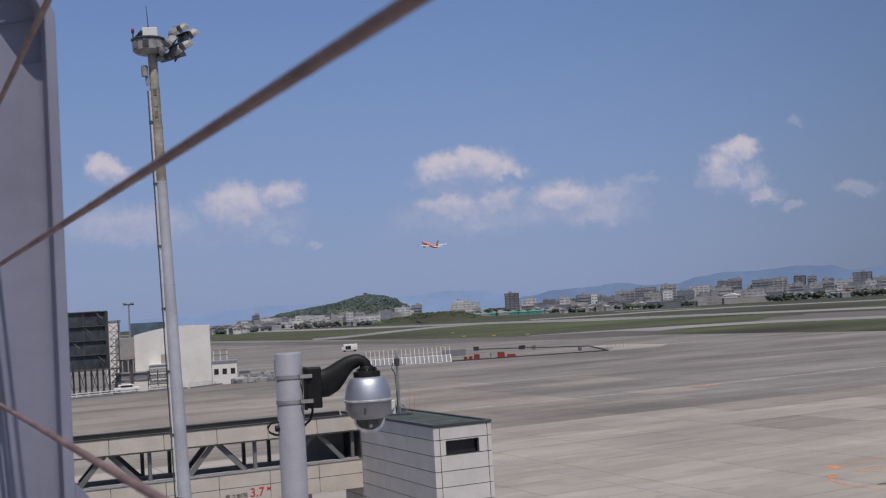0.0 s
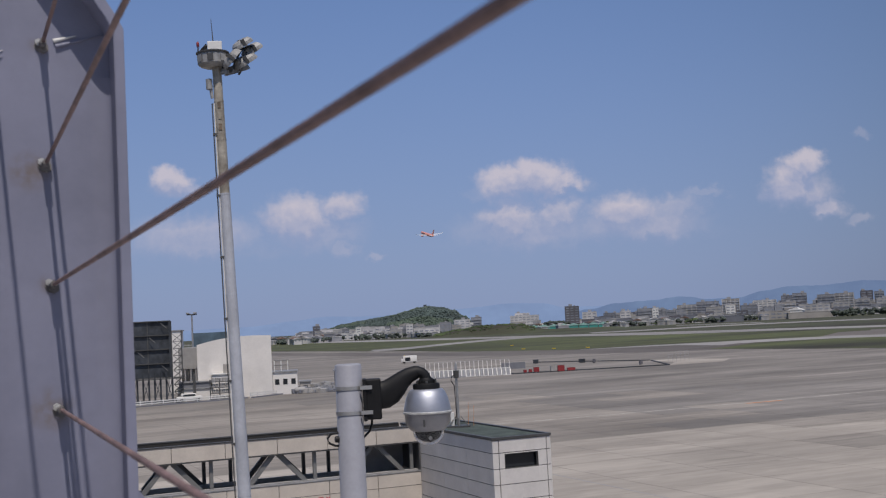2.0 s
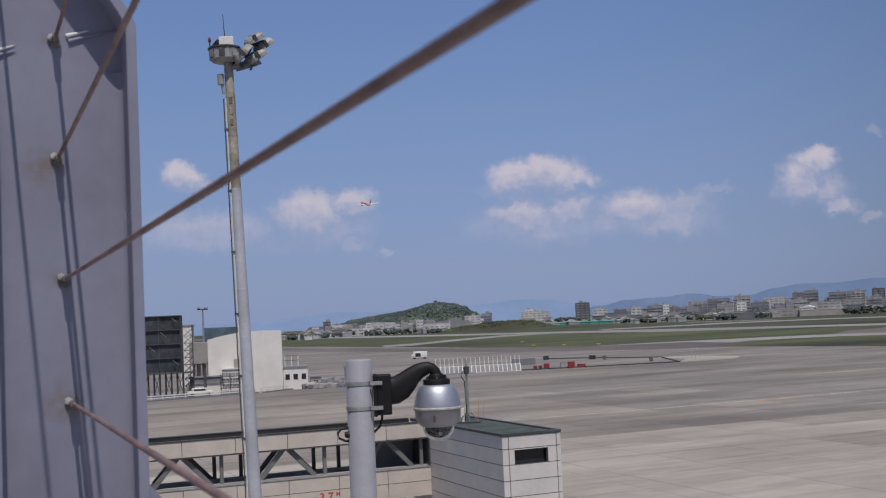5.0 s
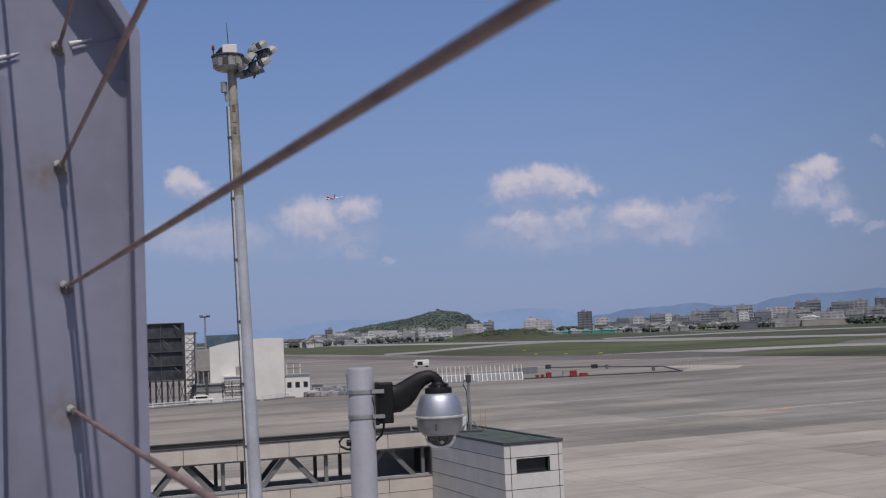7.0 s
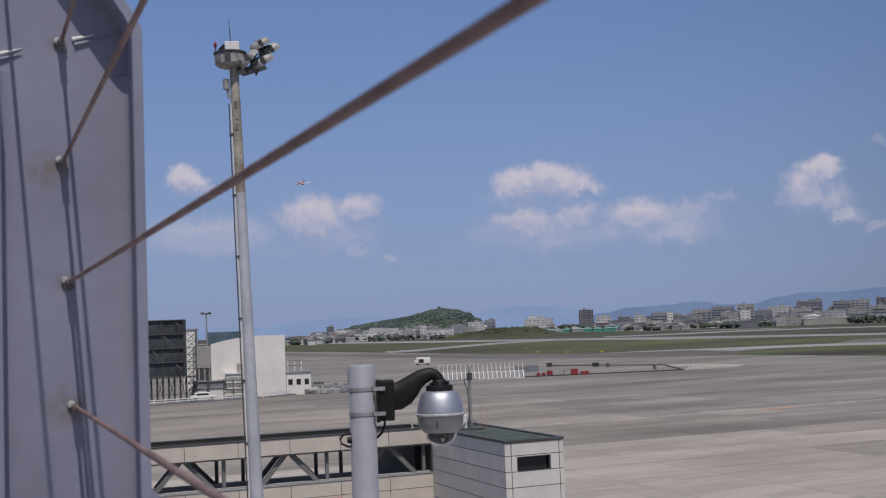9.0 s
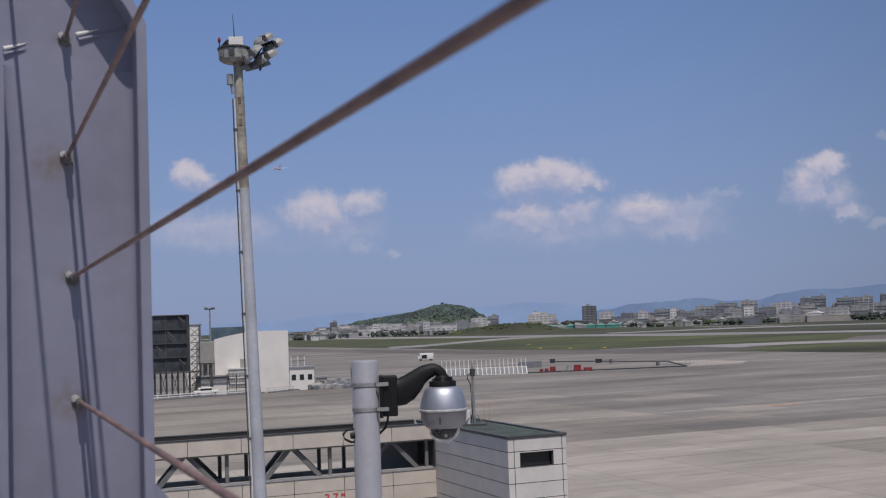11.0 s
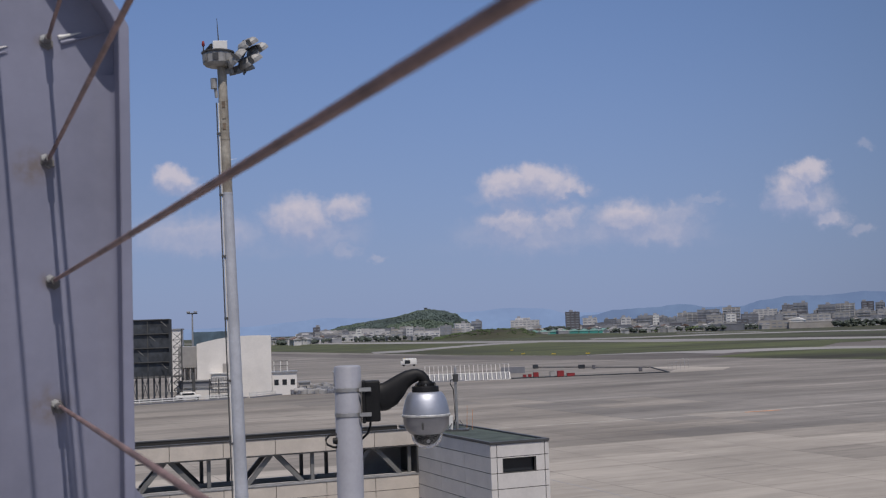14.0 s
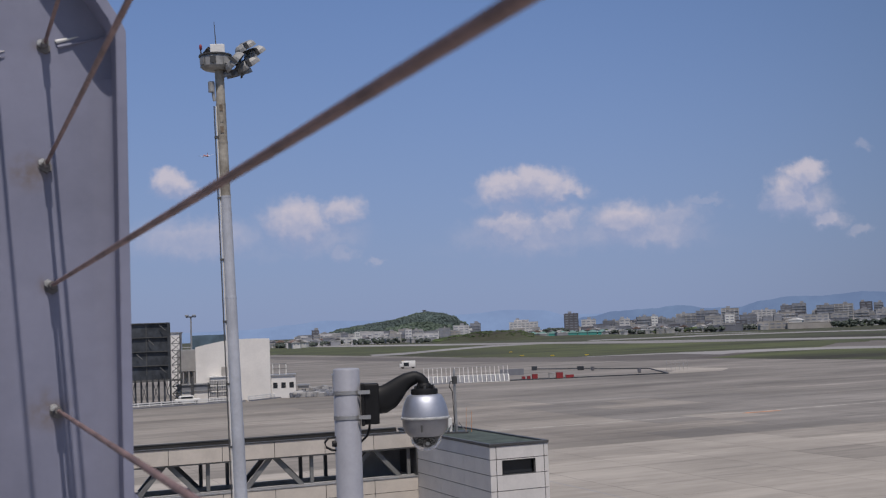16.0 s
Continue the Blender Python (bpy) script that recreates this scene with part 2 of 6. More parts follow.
def glass(name, color, rough=0.02):
    made = bpy.data.materials.new(name)
    made.use_nodes = True
    shader = made.node_tree.nodes["Principled BSDF"]
    shader.inputs["Base Color"].default_value, shader.inputs["Roughness"].default_value = (*color, 1), rough
    shader.inputs["Transmission Weight"].default_value, shader.inputs["IOR"].default_value = 1.0, 1.45
    return made


DARK_CONCRETE = material("dark_apron_concrete", (0.262, 0.241, 0.217), 0.9, vary=0.15, grain=1.0, coarse=0.075, bump=0.1, second=(0.235, 0.214, 0.19), stretch=(3.0, 1.0, 1.0), piece=0.04, lanes=0.07)
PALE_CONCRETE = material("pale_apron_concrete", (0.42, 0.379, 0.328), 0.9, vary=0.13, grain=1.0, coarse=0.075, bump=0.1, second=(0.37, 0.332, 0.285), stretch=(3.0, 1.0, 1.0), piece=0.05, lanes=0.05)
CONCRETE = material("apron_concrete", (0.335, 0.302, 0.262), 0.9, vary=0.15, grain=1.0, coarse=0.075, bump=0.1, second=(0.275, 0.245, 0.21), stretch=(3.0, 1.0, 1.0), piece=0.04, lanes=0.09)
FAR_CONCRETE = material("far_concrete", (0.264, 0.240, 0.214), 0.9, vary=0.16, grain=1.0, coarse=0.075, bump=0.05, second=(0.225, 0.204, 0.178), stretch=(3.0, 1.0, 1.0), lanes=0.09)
ASPHALT = material("worn_asphalt", (0.145, 0.130, 0.116), 0.9, vary=0.25, grain=0.4, coarse=0.03, bump=0.05, stretch=(1.0, 6.0, 1.0))
RUNWAY = material("runway_asphalt", (0.31, 0.295, 0.285), 0.9, vary=0.15, grain=0.4, coarse=0.02, bump=0.05, stretch=(1.0, 8.0, 1.0))
GRASS = material("dry_mown_grass", (0.086, 0.100, 0.036), 0.95, vary=0.35, grain=0.5, coarse=0.03, bump=0.2, second=(0.075, 0.07, 0.036), stretch=(4.0, 1.0, 1.0))
ROUGH_GRASS = material("rough_grass", (0.066, 0.076, 0.038), 0.95, vary=0.35, grain=0.3, coarse=0.03, bump=0.2, second=(0.082, 0.070, 0.044), stretch=(4.0, 1.0, 1.0))
PAINT_GREY = material("grey_painted_steel", (0.34, 0.345, 0.385), 0.5, vary=0.06, grain=60, coarse=6, bump=0.06, coat=0.1)
FENCE_PAINT = material("dull_grey_fence_paint", (0.238, 0.246, 0.330), 0.55, vary=0.08, grain=45, coarse=5, bump=0.08)
PANEL = material("cream_stone_panel", (0.62, 0.56, 0.49), 0.6, vary=0.06, grain=14, coarse=1.2, bump=0.06, piece=0.03)
PANEL_WHITE = material("pale_stone_panel", (0.71, 0.68, 0.65), 0.55, vary=0.06, grain=14, coarse=1.0, bump=0.06, piece=0.03)
JOINT = material("dark_joint", (0.03, 0.028, 0.026), 0.8, vary=0.1)
JOINT_FILL = material("bitumen_joint_filler", (0.20, 0.183, 0.16), 0.9, vary=0.2, grain=3, coarse=0.3)
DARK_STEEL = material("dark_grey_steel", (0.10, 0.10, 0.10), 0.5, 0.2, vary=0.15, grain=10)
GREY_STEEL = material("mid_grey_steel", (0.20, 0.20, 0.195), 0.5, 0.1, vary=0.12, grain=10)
BLACK = material("black_coated_metal", (0.010, 0.010, 0.011), 0.58, 0.0, vary=0.2, grain=80, coarse=9, bump=0.1)
BLACK.node_tree.nodes["Principled BSDF"].inputs["Specular IOR Level"].default_value = 0.34
SILVER = material("silver_painted_shell", (0.52, 0.54, 0.60), 0.54, 0.9, vary=0.04, grain=80, coarse=9, bump=0.02)
SATIN = material("satin_silver_shell", (0.33, 0.33, 0.35), 0.36, 0.95, vary=0.05, grain=80, coarse=9, bump=0.02)
STEEL = material("bright_steel", (0.34, 0.33, 0.31), 0.32, 0.9, vary=0.1, grain=90, coarse=12)
BRIGHT_NUT = material("bright_zinc_nut", (0.60, 0.60, 0.58), 0.5, 0.4, vary=0.15, grain=200, coarse=40)
GALV = material("galvanised_steel", (0.46, 0.46, 0.46), 0.48, 0.6, vary=0.14, grain=25, coarse=4)
ROPE = material("brown_coated_wire_rope", (0.225, 0.150, 0.142), 0.7, vary=0.25, grain=260, coarse=30, bump=0.5)
MAST = material("weathered_mast_steel", (0.44, 0.41, 0.35), 0.65, 0.1, vary=0.2, grain=6, coarse=0.75, bump=0.08, second=(0.30, 0.255, 0.20))
RUST = material("rust_brown_steel", (0.20, 0.155, 0.115), 0.75, 0.1, vary=0.3, grain=12, coarse=3)
MAST_LOW = material("grey_mast_paint", (0.55, 0.57, 0.62), 0.55, 0.1, vary=0.1, grain=7, coarse=0.9, bump=0.06)
LAMP_BODY = material("cast_lamp_body", (0.37, 0.37, 0.365), 0.6, 0.2, vary=0.2, grain=9, coarse=2)
WHITE = material("white_paint", (0.78, 0.77, 0.74), 0.55, vary=0.06, grain=8, coarse=0.6)
WHITE_WALL = material("white_metal_wall", (0.80, 0.77, 0.73), 0.6, vary=0.05, grain=4, coarse=0.3)
TOWN_WHITE = material("weathered_white_wall", (0.62, 0.605, 0.60), 0.7, vary=0.12, grain=1, coarse=0.15)
GREY_WALL = material("grey_wall", (0.40, 0.39, 0.38), 0.7, vary=0.12, grain=2, coarse=0.2)
# The next four wall colours carry the town's haze as a cool lift.
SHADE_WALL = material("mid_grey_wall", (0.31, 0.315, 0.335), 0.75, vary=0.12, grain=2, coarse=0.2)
BEIGE_WALL = material("beige_wall", (0.40, 0.375, 0.345), 0.75, vary=0.1, grain=1, coarse=0.1)
BROWN_WALL = material("brown_tile_wall", (0.145, 0.142, 0.158), 0.65, vary=0.12, grain=1, coarse=0.1)
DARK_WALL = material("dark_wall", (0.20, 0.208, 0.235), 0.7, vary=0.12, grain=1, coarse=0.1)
BOARD = material("dark_board_panel", (0.050, 0.058, 0.070), 0.6, 0.0, vary=0.35, grain=1.5, coarse=0.35)
WINDOW = material("dark_window_glass", (0.03, 0.035, 0.042), 0.15, vary=0.2, grain=1, coarse=0.1, bump=0)
# Sky reflection and distance haze are put into this pale window colour.
FAR_WINDOW = material("sky_toned_window_glass", (0.27, 0.29, 0.335), 0.35, vary=0.2, grain=1, coarse=0.1, bump=0)
TEAL = material("turquoise_sheet", (0.08, 0.37, 0.32), 0.6, vary=0.1, grain=1, coarse=0.1)
MINT = material("pale_mint_roof_sheet", (0.33, 0.56, 0.50), 0.6, vary=0.12, grain=1, coarse=0.1)
RED = material("red_paint", (0.30, 0.035, 0.038), 0.5, vary=0.12, grain=5, coarse=1)
ORANGE_PAINT = material("orange_ground_paint", (0.70, 0.29, 0.11), 0.8, vary=0.25, grain=5, coarse=1)
YELLOW = material("yellow_paint", (0.72, 0.52, 0.05), 0.6, vary=0.1)
ROOFING = material("green_roof_sheet", (0.075, 0.095, 0.08), 0.85, vary=0.3, grain=8, coarse=1.5)
ROOF_TILE = material("grey_roof_tile", (0.16, 0.16, 0.17), 0.7, vary=0.2, grain=1, coarse=0.1, piece=0.3)
ROOF_BROWN = material("brown_roof_tile", (0.20, 0.13, 0.10), 0.7, vary=0.2, grain=1, coarse=0.1, piece=0.3)
# Distance haze is put into this green as a grey-blue lift.
LEAVES = material("dark_foliage", (0.080, 0.098, 0.080), 0.9, vary=0.3, grain=0.35, coarse=0.03, bump=0.3, second=(0.068, 0.084, 0.074))
LIGHT_LEAVES = material("sunlit_foliage", (0.10, 0.135, 0.055), 0.9, vary=0.3, grain=0.3, coarse=0.03, bump=0.3, second=(0.07, 0.10, 0.05))
EARTH_DARK = material("dark_worn_earth", (0.11, 0.095, 0.085), 0.95, vary=0.25, grain=0.5, coarse=0.1)
LINE_PAINT = material("worn_line_paint", (0.46, 0.43, 0.38), 0.85, vary=0.25, grain=3, coarse=0.4)
PLANE_PAINT = material("orange_aircraft_paint", (0.88, 0.36, 0.27), 0.35, vary=0.03, bump=0, coat=0.3)
PLANE_WHITE = material("white_aircraft_paint", (0.82, 0.82, 0.82), 0.35, vary=0.03, bump=0, coat=0.3)
STAIN = material("dull_stained_paint", (0.20, 0.19, 0.185), 0.7, vary=0.2, grain=160, coarse=25)
# Haze is put into both hill foliage colours; sunny marks the paler tone.
HILL_WOODS = material("hill_foliage", (0.088, 0.118, 0.106), 0.95, vary=0.22, grain=0.3, coarse=0.02, bump=0.2, second=(0.080, 0.108, 0.102))
HILL_LIGHT = material("sunny_hill_foliage", (0.112, 0.148, 0.106), 0.95, vary=0.22, grain=0.3, coarse=0.02, bump=0.2, second=(0.075, 0.105, 0.082))
FAR_ROOF = material("dull_grey_roof", (0.19, 0.195, 0.21), 0.7, vary=0.2, grain=1, coarse=0.1, piece=0.25)
LETTER_RED = material("red_letters", (0.60, 0.05, 0.06), 0.6, vary=0.05)
LETTER_BLACK = material("black_letters", (0.03, 0.03, 0.03), 0.6, vary=0.05)
NET = material("teal_net_wall", (0.10, 0.155, 0.20), 0.8, vary=0.2, grain=1, coarse=0.2)
CLEAR = glass("clear_dome", (0.92, 0.93, 0.95), 0.03)
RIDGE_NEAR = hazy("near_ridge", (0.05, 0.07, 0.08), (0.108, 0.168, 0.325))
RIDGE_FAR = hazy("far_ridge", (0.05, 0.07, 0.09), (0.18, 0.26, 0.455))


# ---- tools ----
def add_box(bm, lo, hi, m=None, bevel=0.0):
    made = bmesh.ops.create_cube(bm, size=1.0)["verts"]
    size = Vector(hi) - Vector(lo)
    for vert in made:
        vert.co = Vector([lo[i] + (vert.co[i] + 0.5) * size[i] for i in range(3)])
    if bevel:
        edges = list({e for vert in made for e in vert.link_edges})
        got = bmesh.ops.bevel(bm, geom=edges, offset=bevel, segments=2, affect="EDGES", profile=0.5)
        made = list({vert for face in got["faces"] for vert in face.verts} | {vert for vert in made if vert.is_valid})
    if m is not None:
        bmesh.ops.transform(bm, matrix=m, verts=made)


def add_rod(bm, a, b, r0, r1=None, sides=10, caps=True):
    a, b = Vector(a), Vector(b)
    way = b - a
    m = Matrix.Translation((a + b) / 2) @ way.to_track_quat("Z", "Y").to_matrix().to_4x4()
    bmesh.ops.create_cone(bm, cap_ends=caps, segments=sides, radius1=r0, radius2=r0 if r1 is None else r1, depth=way.length, matrix=m)


def add_beam(bm, a, b, wide, deep, up=(0, 0, 1)):
    """A straight bar of rectangular section from a to b."""
    a, b = Vector(a), Vector(b)
    y = (b - a).normalized()
    x = y.cross(Vector(up)).normalized()
    z = x.cross(y)
    m = Matrix((x, y, z)).transposed().to_4x4()
    m.translation = a
    add_box(bm, (-wide / 2, 0, -deep / 2), (wide / 2, (b - a).length, deep / 2), m)


def add_lathe(bm, profile, sides=40, m=None):
    rings = []
    for r, z in profile:
        ring = [bm.verts.new((r * math.cos(2 * math.pi * k / sides), r * math.sin(2 * math.pi * k / sides), z)) for k in range(sides)]
        rings.append(ring)
    for low, high in zip(rings, rings[1:]):
        for k in range(sides):
            bm.faces.new((low[k], low[(k + 1) % sides], high[(k + 1) % sides], high[k]))
    bm.faces.new(list(reversed(rings[0])))
    bm.faces.new(rings[-1])
    if m is not None:
        bmesh.ops.transform(bm, matrix=m, verts=[v for ring in rings for v in ring])


def add_tube(bm, points, radius, sides=12):
    """A bent tube through the points; radius: one number or (wide, high) at each point."""
    points = [Vector(p) for p in points]
    rings = []
    for i, p in enumerate(points):
        way = (points[min(i + 1, len(points) - 1)] - points[max(i - 1, 0)]).normalized()
        side = way.cross(Vector((0, 0, 1)))
        side = side.normalized() if side.length > 1e-4 else Vector((1, 0, 0))
        up = side.cross(way)
        a, b = radius[i] if isinstance(radius, list) else (radius, radius)
        rings.append([bm.verts.new(p + side * a * math.cos(2 * math.pi * k / sides) + up * b * math.sin(2 * math.pi * k / sides)) for k in range(sides)])
    for low, high in zip(rings, rings[1:]):
        for k in range(sides):
            bm.faces.new((low[k], low[(k + 1) % sides], high[(k + 1) % sides], high[k]))
    bm.faces.new(list(reversed(rings[0])))
    bm.faces.new(rings[-1])


def add_prism(bm, outline, low, high, m=None):
    """A plan outline pulled up from low to high."""
    bottom = [bm.verts.new((x, y, low)) for x, y in outline]
    top = [bm.verts.new((x, y, high)) for x, y in outline]
    n = len(outline)
    bm.faces.new(top)
    bm.faces.new(list(reversed(bottom)))
    for k in range(n):
        bm.faces.new((bottom[k], bottom[(k + 1) % n], top[(k + 1) % n], top[k]))
    if m is not None:
        bmesh.ops.transform(bm, matrix=m, verts=bottom + top)


def mesh_of(name, bm, mat, smooth=False, angle=40):
    bmesh.ops.recalc_face_normals(bm, faces=bm.faces)
    data = bpy.data.meshes.new(name)
    bm.to_mesh(data)
    bm.free()
    data.materials.append(mat)
    if smooth:
        data.shade_smooth()
        data.set_sharp_from_angle(angle=radians(angle))
    return data


def part(name, bm, mat, parent=None, label="", smooth=False, m=None):
    ob = new(name, mesh_of(name, bm, mat, smooth))
    ob.parent = parent
    if m is not None:
        ob.matrix_basis = m
    if label:
        tagged(ob, label)
    return ob


def thing(name, m, label, category, group="", kind=""):
    ob = new(name)
    ob.empty_display_size = 0.1
    ob.matrix_basis = m
    return tagged(ob, label, category, group, kind)


def boxed(*args, **keys):
    bm = bmesh.new()
    add_box(bm, *args, **keys)
    return bm


def rodded(*args, **keys):
    bm = bmesh.new()
    add_rod(bm, *args, **keys)
    return bm


def polar(bearing, far, z=0.0):
    """A place by its bearing from the terrace (degrees, clockwise) and distance."""
    return Vector((far * math.sin(radians(bearing)), far * math.cos(radians(bearing)), z))


EYE = 11.0


def rise(high, far):
    """The height of a thing whose top stands so many degrees over eye level at that distance."""
    return EYE + far * math.tan(radians(high))


# ---- ground ----
def sheet(name, outline, z, mat, label, category):
    bm = bmesh.new()
    add_prism(bm, outline, z - 0.04, z)
    ob = part(name, bm, mat)
    return tagged(ob, label, category, kind="structure")


sheet("ground", [(-4700, -600), (4700, -600), (4700, 4700), (-4700, 4700)], -0.10, ROUGH_GRASS, "rough dry grass plain round the airfield", "ground")
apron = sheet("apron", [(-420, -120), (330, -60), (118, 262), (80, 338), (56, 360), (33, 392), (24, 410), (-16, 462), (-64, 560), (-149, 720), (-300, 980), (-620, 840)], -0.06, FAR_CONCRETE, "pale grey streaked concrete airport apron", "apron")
sheet("grass_island", [(56, 356), (73, 318), (89, 291), (150, 190), (260, 60), (330, 120), (240, 270), (160, 352), (119, 387), (109, 394), (90, 394), (76, 388), (62, 366)], -0.055, GRASS, "mown green grass strip beside the taxiway", "grass")
sheet("taxiway", [(24, 410), (33, 390), (55, 356), (64, 364), (90, 390), (119, 383), (160, 348), (300, 200), (360, 240), (170, 385), (128, 415), (117, 423), (98, 426), (77, 423), (50, 421), (32, 414)], -0.065, RUNWAY, "worn grey asphalt taxiway leading to the runway", "taxiway")
sheet("runway_entry", [(113, 425), (128, 414), (180, 376), (330, 250), (400, 300), (155, 503), (149, 484), (135, 480)], -0.067, ASPHALT, "dark worn asphalt runway entry", "taxiway")
sheet("runway", [(-700, 2150), (-269, 1295), (-169, 1073), (-103, 956), (-51, 862), (-8, 806), (29, 745), (80, 630), (127, 588), (166, 548), (300, 400), (345, 425), (181, 590), (130, 660), (93, 722), (32, 826), (-9, 893), (-57, 973), (-116, 1069), (-192, 1218), (-660, 2150)], -0.068, RUNWAY, "long grey asphalt runway between grass strips", "runway")
sheet("parallel_taxiway", [(-100, 540), (-16, 400), (30, 350), (70, 330), (72, 372), (58, 405), (24, 409), (-16, 461), (-105, 598), (-300, 970), (-330, 950)], -0.056, ASPHALT, "dark worn asphalt taxiway along the apron", "taxiway")
sheet("taxiway_link", [(-64, 556), (-51, 568), (-32, 644), (-8, 714), (22, 752), (20, 780), (-9, 788), (-35, 704), (-56, 622), (-71, 600)], -0.070, RUNWAY, "narrow grey asphalt taxiway across the grass", "taxiway")
sheet("mown_grass", [(-149, 716), (-64, 556), (-16, 458), (24, 406), (60, 400), (120, 410), (180, 360), (330, 230), (400, 290), (155, 512), (106, 590), (75, 648), (29, 752), (-8, 814), (-51, 870), (-103, 964), (-169, 1081), (-335, 1400), (-480, 1300), (-300, 974)], -0.075, GRASS, "mown green grass between apron and runway", "grass")
sheet("perimeter_road", [(60, 815), (115, 826), (157, 850), (215, 838), (255, 800), (400, 640), (430, 665), (266, 850), (222, 898), (155, 908), (113, 876), (60, 862)], -0.07, RUNWAY, "pale narrow service road beyond the runway", "road")
sheet("worn_verge", [(53, 353), (59, 347), (70, 364), (82, 388), (77, 391), (64, 370)], -0.0505, EARTH_DARK, "dark worn earth at the grass tip", "earth")
sheet("service_road", [(150, 1030), (209, 946), (211, 984), (155, 1075)], -0.071, RUNWAY, "short pale service track beyond the runway", "road")

# ---- the terminal: roofs under the camera ----
FENCE = pose(0, 0, 0, 0, 0, TURN)


def terminal():
    t = thing("terminal_building", FENCE, "terminal building roof below the viewing terrace", "building", kind="structure")
    part("wall", boxed((-40, -45, -0.05), (9, 5.6, 8.7)), PANEL_WHITE, t)
    part("roof", boxed((-40.2, -45.2, 8.7), (9.2, 6.4, 8.95)), GREY_WALL, t)
    # Unseen storeys and windows, added to darken reflections in the camera dome.
    part("unseen_upper_storey", boxed((-24, -44, 8.955), (-9.0, 14.0, 15.5)), GREY_WALL, t, "unseen grey upper storey added behind the terrace")
    for k in range(8):
        part("window", boxed((-8.99, -42 + 7 * k, 10.2), (-8.95, -37 + 7 * k, 13.4)), WINDOW, t)
    part("unseen_rear_storey", boxed((-8.9, -44, 8.955), (9, -13.0, 13.8)), GREY_WALL, t, "unseen grey rear storey added behind the terrace")
    part("terrace_slab", boxed((-12, -14, 8.95), (0.2, 6.0, 9.4)), GREY_WALL, t)


terminal()


# ---- the fence post with its wire ropes ----
WEB = 1.100


def on_web(x, z):
    return tuple(FENCE @ Vector((x, WEB, 11.0 + z)))


WEB_PAINT = stained("grimy_fence_paint", ((on_web(0.084, -0.058), 0.026, 0.75), (on_web(0.072, 0.158), 0.024, 0.85), (on_web(0.085, 0.055), 0.012, 0.7), (on_web(0.080, 0.275), 0.010, 0.6)),
                    (0.19, 0.158, 0.15), (0.238, 0.246, 0.330), 0.5, vary=0.08, grain=45, coarse=5, bump=0.08)


def fence_post():
    t = thing("fence_post", FENCE @ pose(0.055, WEB, 9.4), "grey painted steel fence post with an inward-bent top", "fence post")
    bend, top, lean = 1.846, 2.30, 0.64

    def ribbon(low, high, front, back, name, label=""):
        """A plate of the post between two offsets across it, upright and then bent inward."""
        bm = bmesh.new()
        rows = []
        for z, drop in ((0.0, 0.0), (bend, 0.0), (bend + 0.012, 0.006), (top, (top - bend) * lean)):
            rows.append([bm.verts.new((x - drop, y, z + (x * 0.39 if z >= bend else 0))) for x, y in ((low, front), (high, front), (high, back), (low, back))])
        for a, b in zip(rows, rows[1:]):
            for k in range(4):
                bm.faces.new((a[k], a[(k + 1) % 4], b[(k + 1) % 4], b[k]))
        bm.faces.new(list(reversed(rows[0])))
        bm.faces.new(rows[-1])
        bmesh.ops.bevel(bm, geom=[e for e in bm.edges], offset=0.0008, segments=2, affect="EDGES")
        return part(name, bm, WEB_PAINT if name == "web" else FENCE_PAINT, t, label, smooth=True)

    ribbon(-0.0248, 0.0900, 0.0, 0.006, "web")
    ribbon(0.0892, 0.0985, -0.036, 0.048, "flange")
    ribbon(-0.0333, -0.0240, -0.036, 0.048, "flange")
    for side in (1, -1):
        bm = bmesh.new()
        inner = 0.0892 if side > 0 else -0.0240
        steps = [(inner - side * 0.017 * (1 - math.sin(a)), -0.007 * (1 - math.cos(a))) for a in [k * math.pi / 12 for k in range(7)]]
        outline = [(inner, 0.0002)] + [(x, y) for x, y in steps]
        add_prism(bm, outline, 0.0, bend)
        part("fillet", bm, FENCE_PAINT, t, smooth=True)
    part("base_plate", boxed((-0.07, -0.09, 0), (0.135, 0.10, 0.012), bevel=0.002), GALV, t)
    for a, b in (((-0.023, 1.857), (-0.004, 1.863)), ((0.042, 1.874), (0.088, 1.888))):
        part("weld_bead", rodded((a[0], -0.001, a[1]), (b[0], -0.001, b[1]), 0.0020, 0.0003, 10), FENCE_PAINT, t, smooth=True)
    # White slivers above the beads stand in for the weld's highlight.
    for a, b in (((-0.023, 1.862), (-0.004, 1.868)), ((0.040, 1.879), (0.060, 1.885))):
        part("weld_highlight", rodded((a[0], -0.0005, a[1]), (b[0], -0.0005, b[1]), 0.0022, 0.0003, 10), WHITE, t, "white sliver standing for the weld's highlight", smooth=True)
    bm = bmesh.new()
    add_beam(bm, (0.10, 0.03, 1.46), (0.26, 0.05, 1.26), 0.010, 0.010)
    part("brace", bm, FENCE_PAINT, t)
    return t


fence_post()

ROPE_X = 0.0885


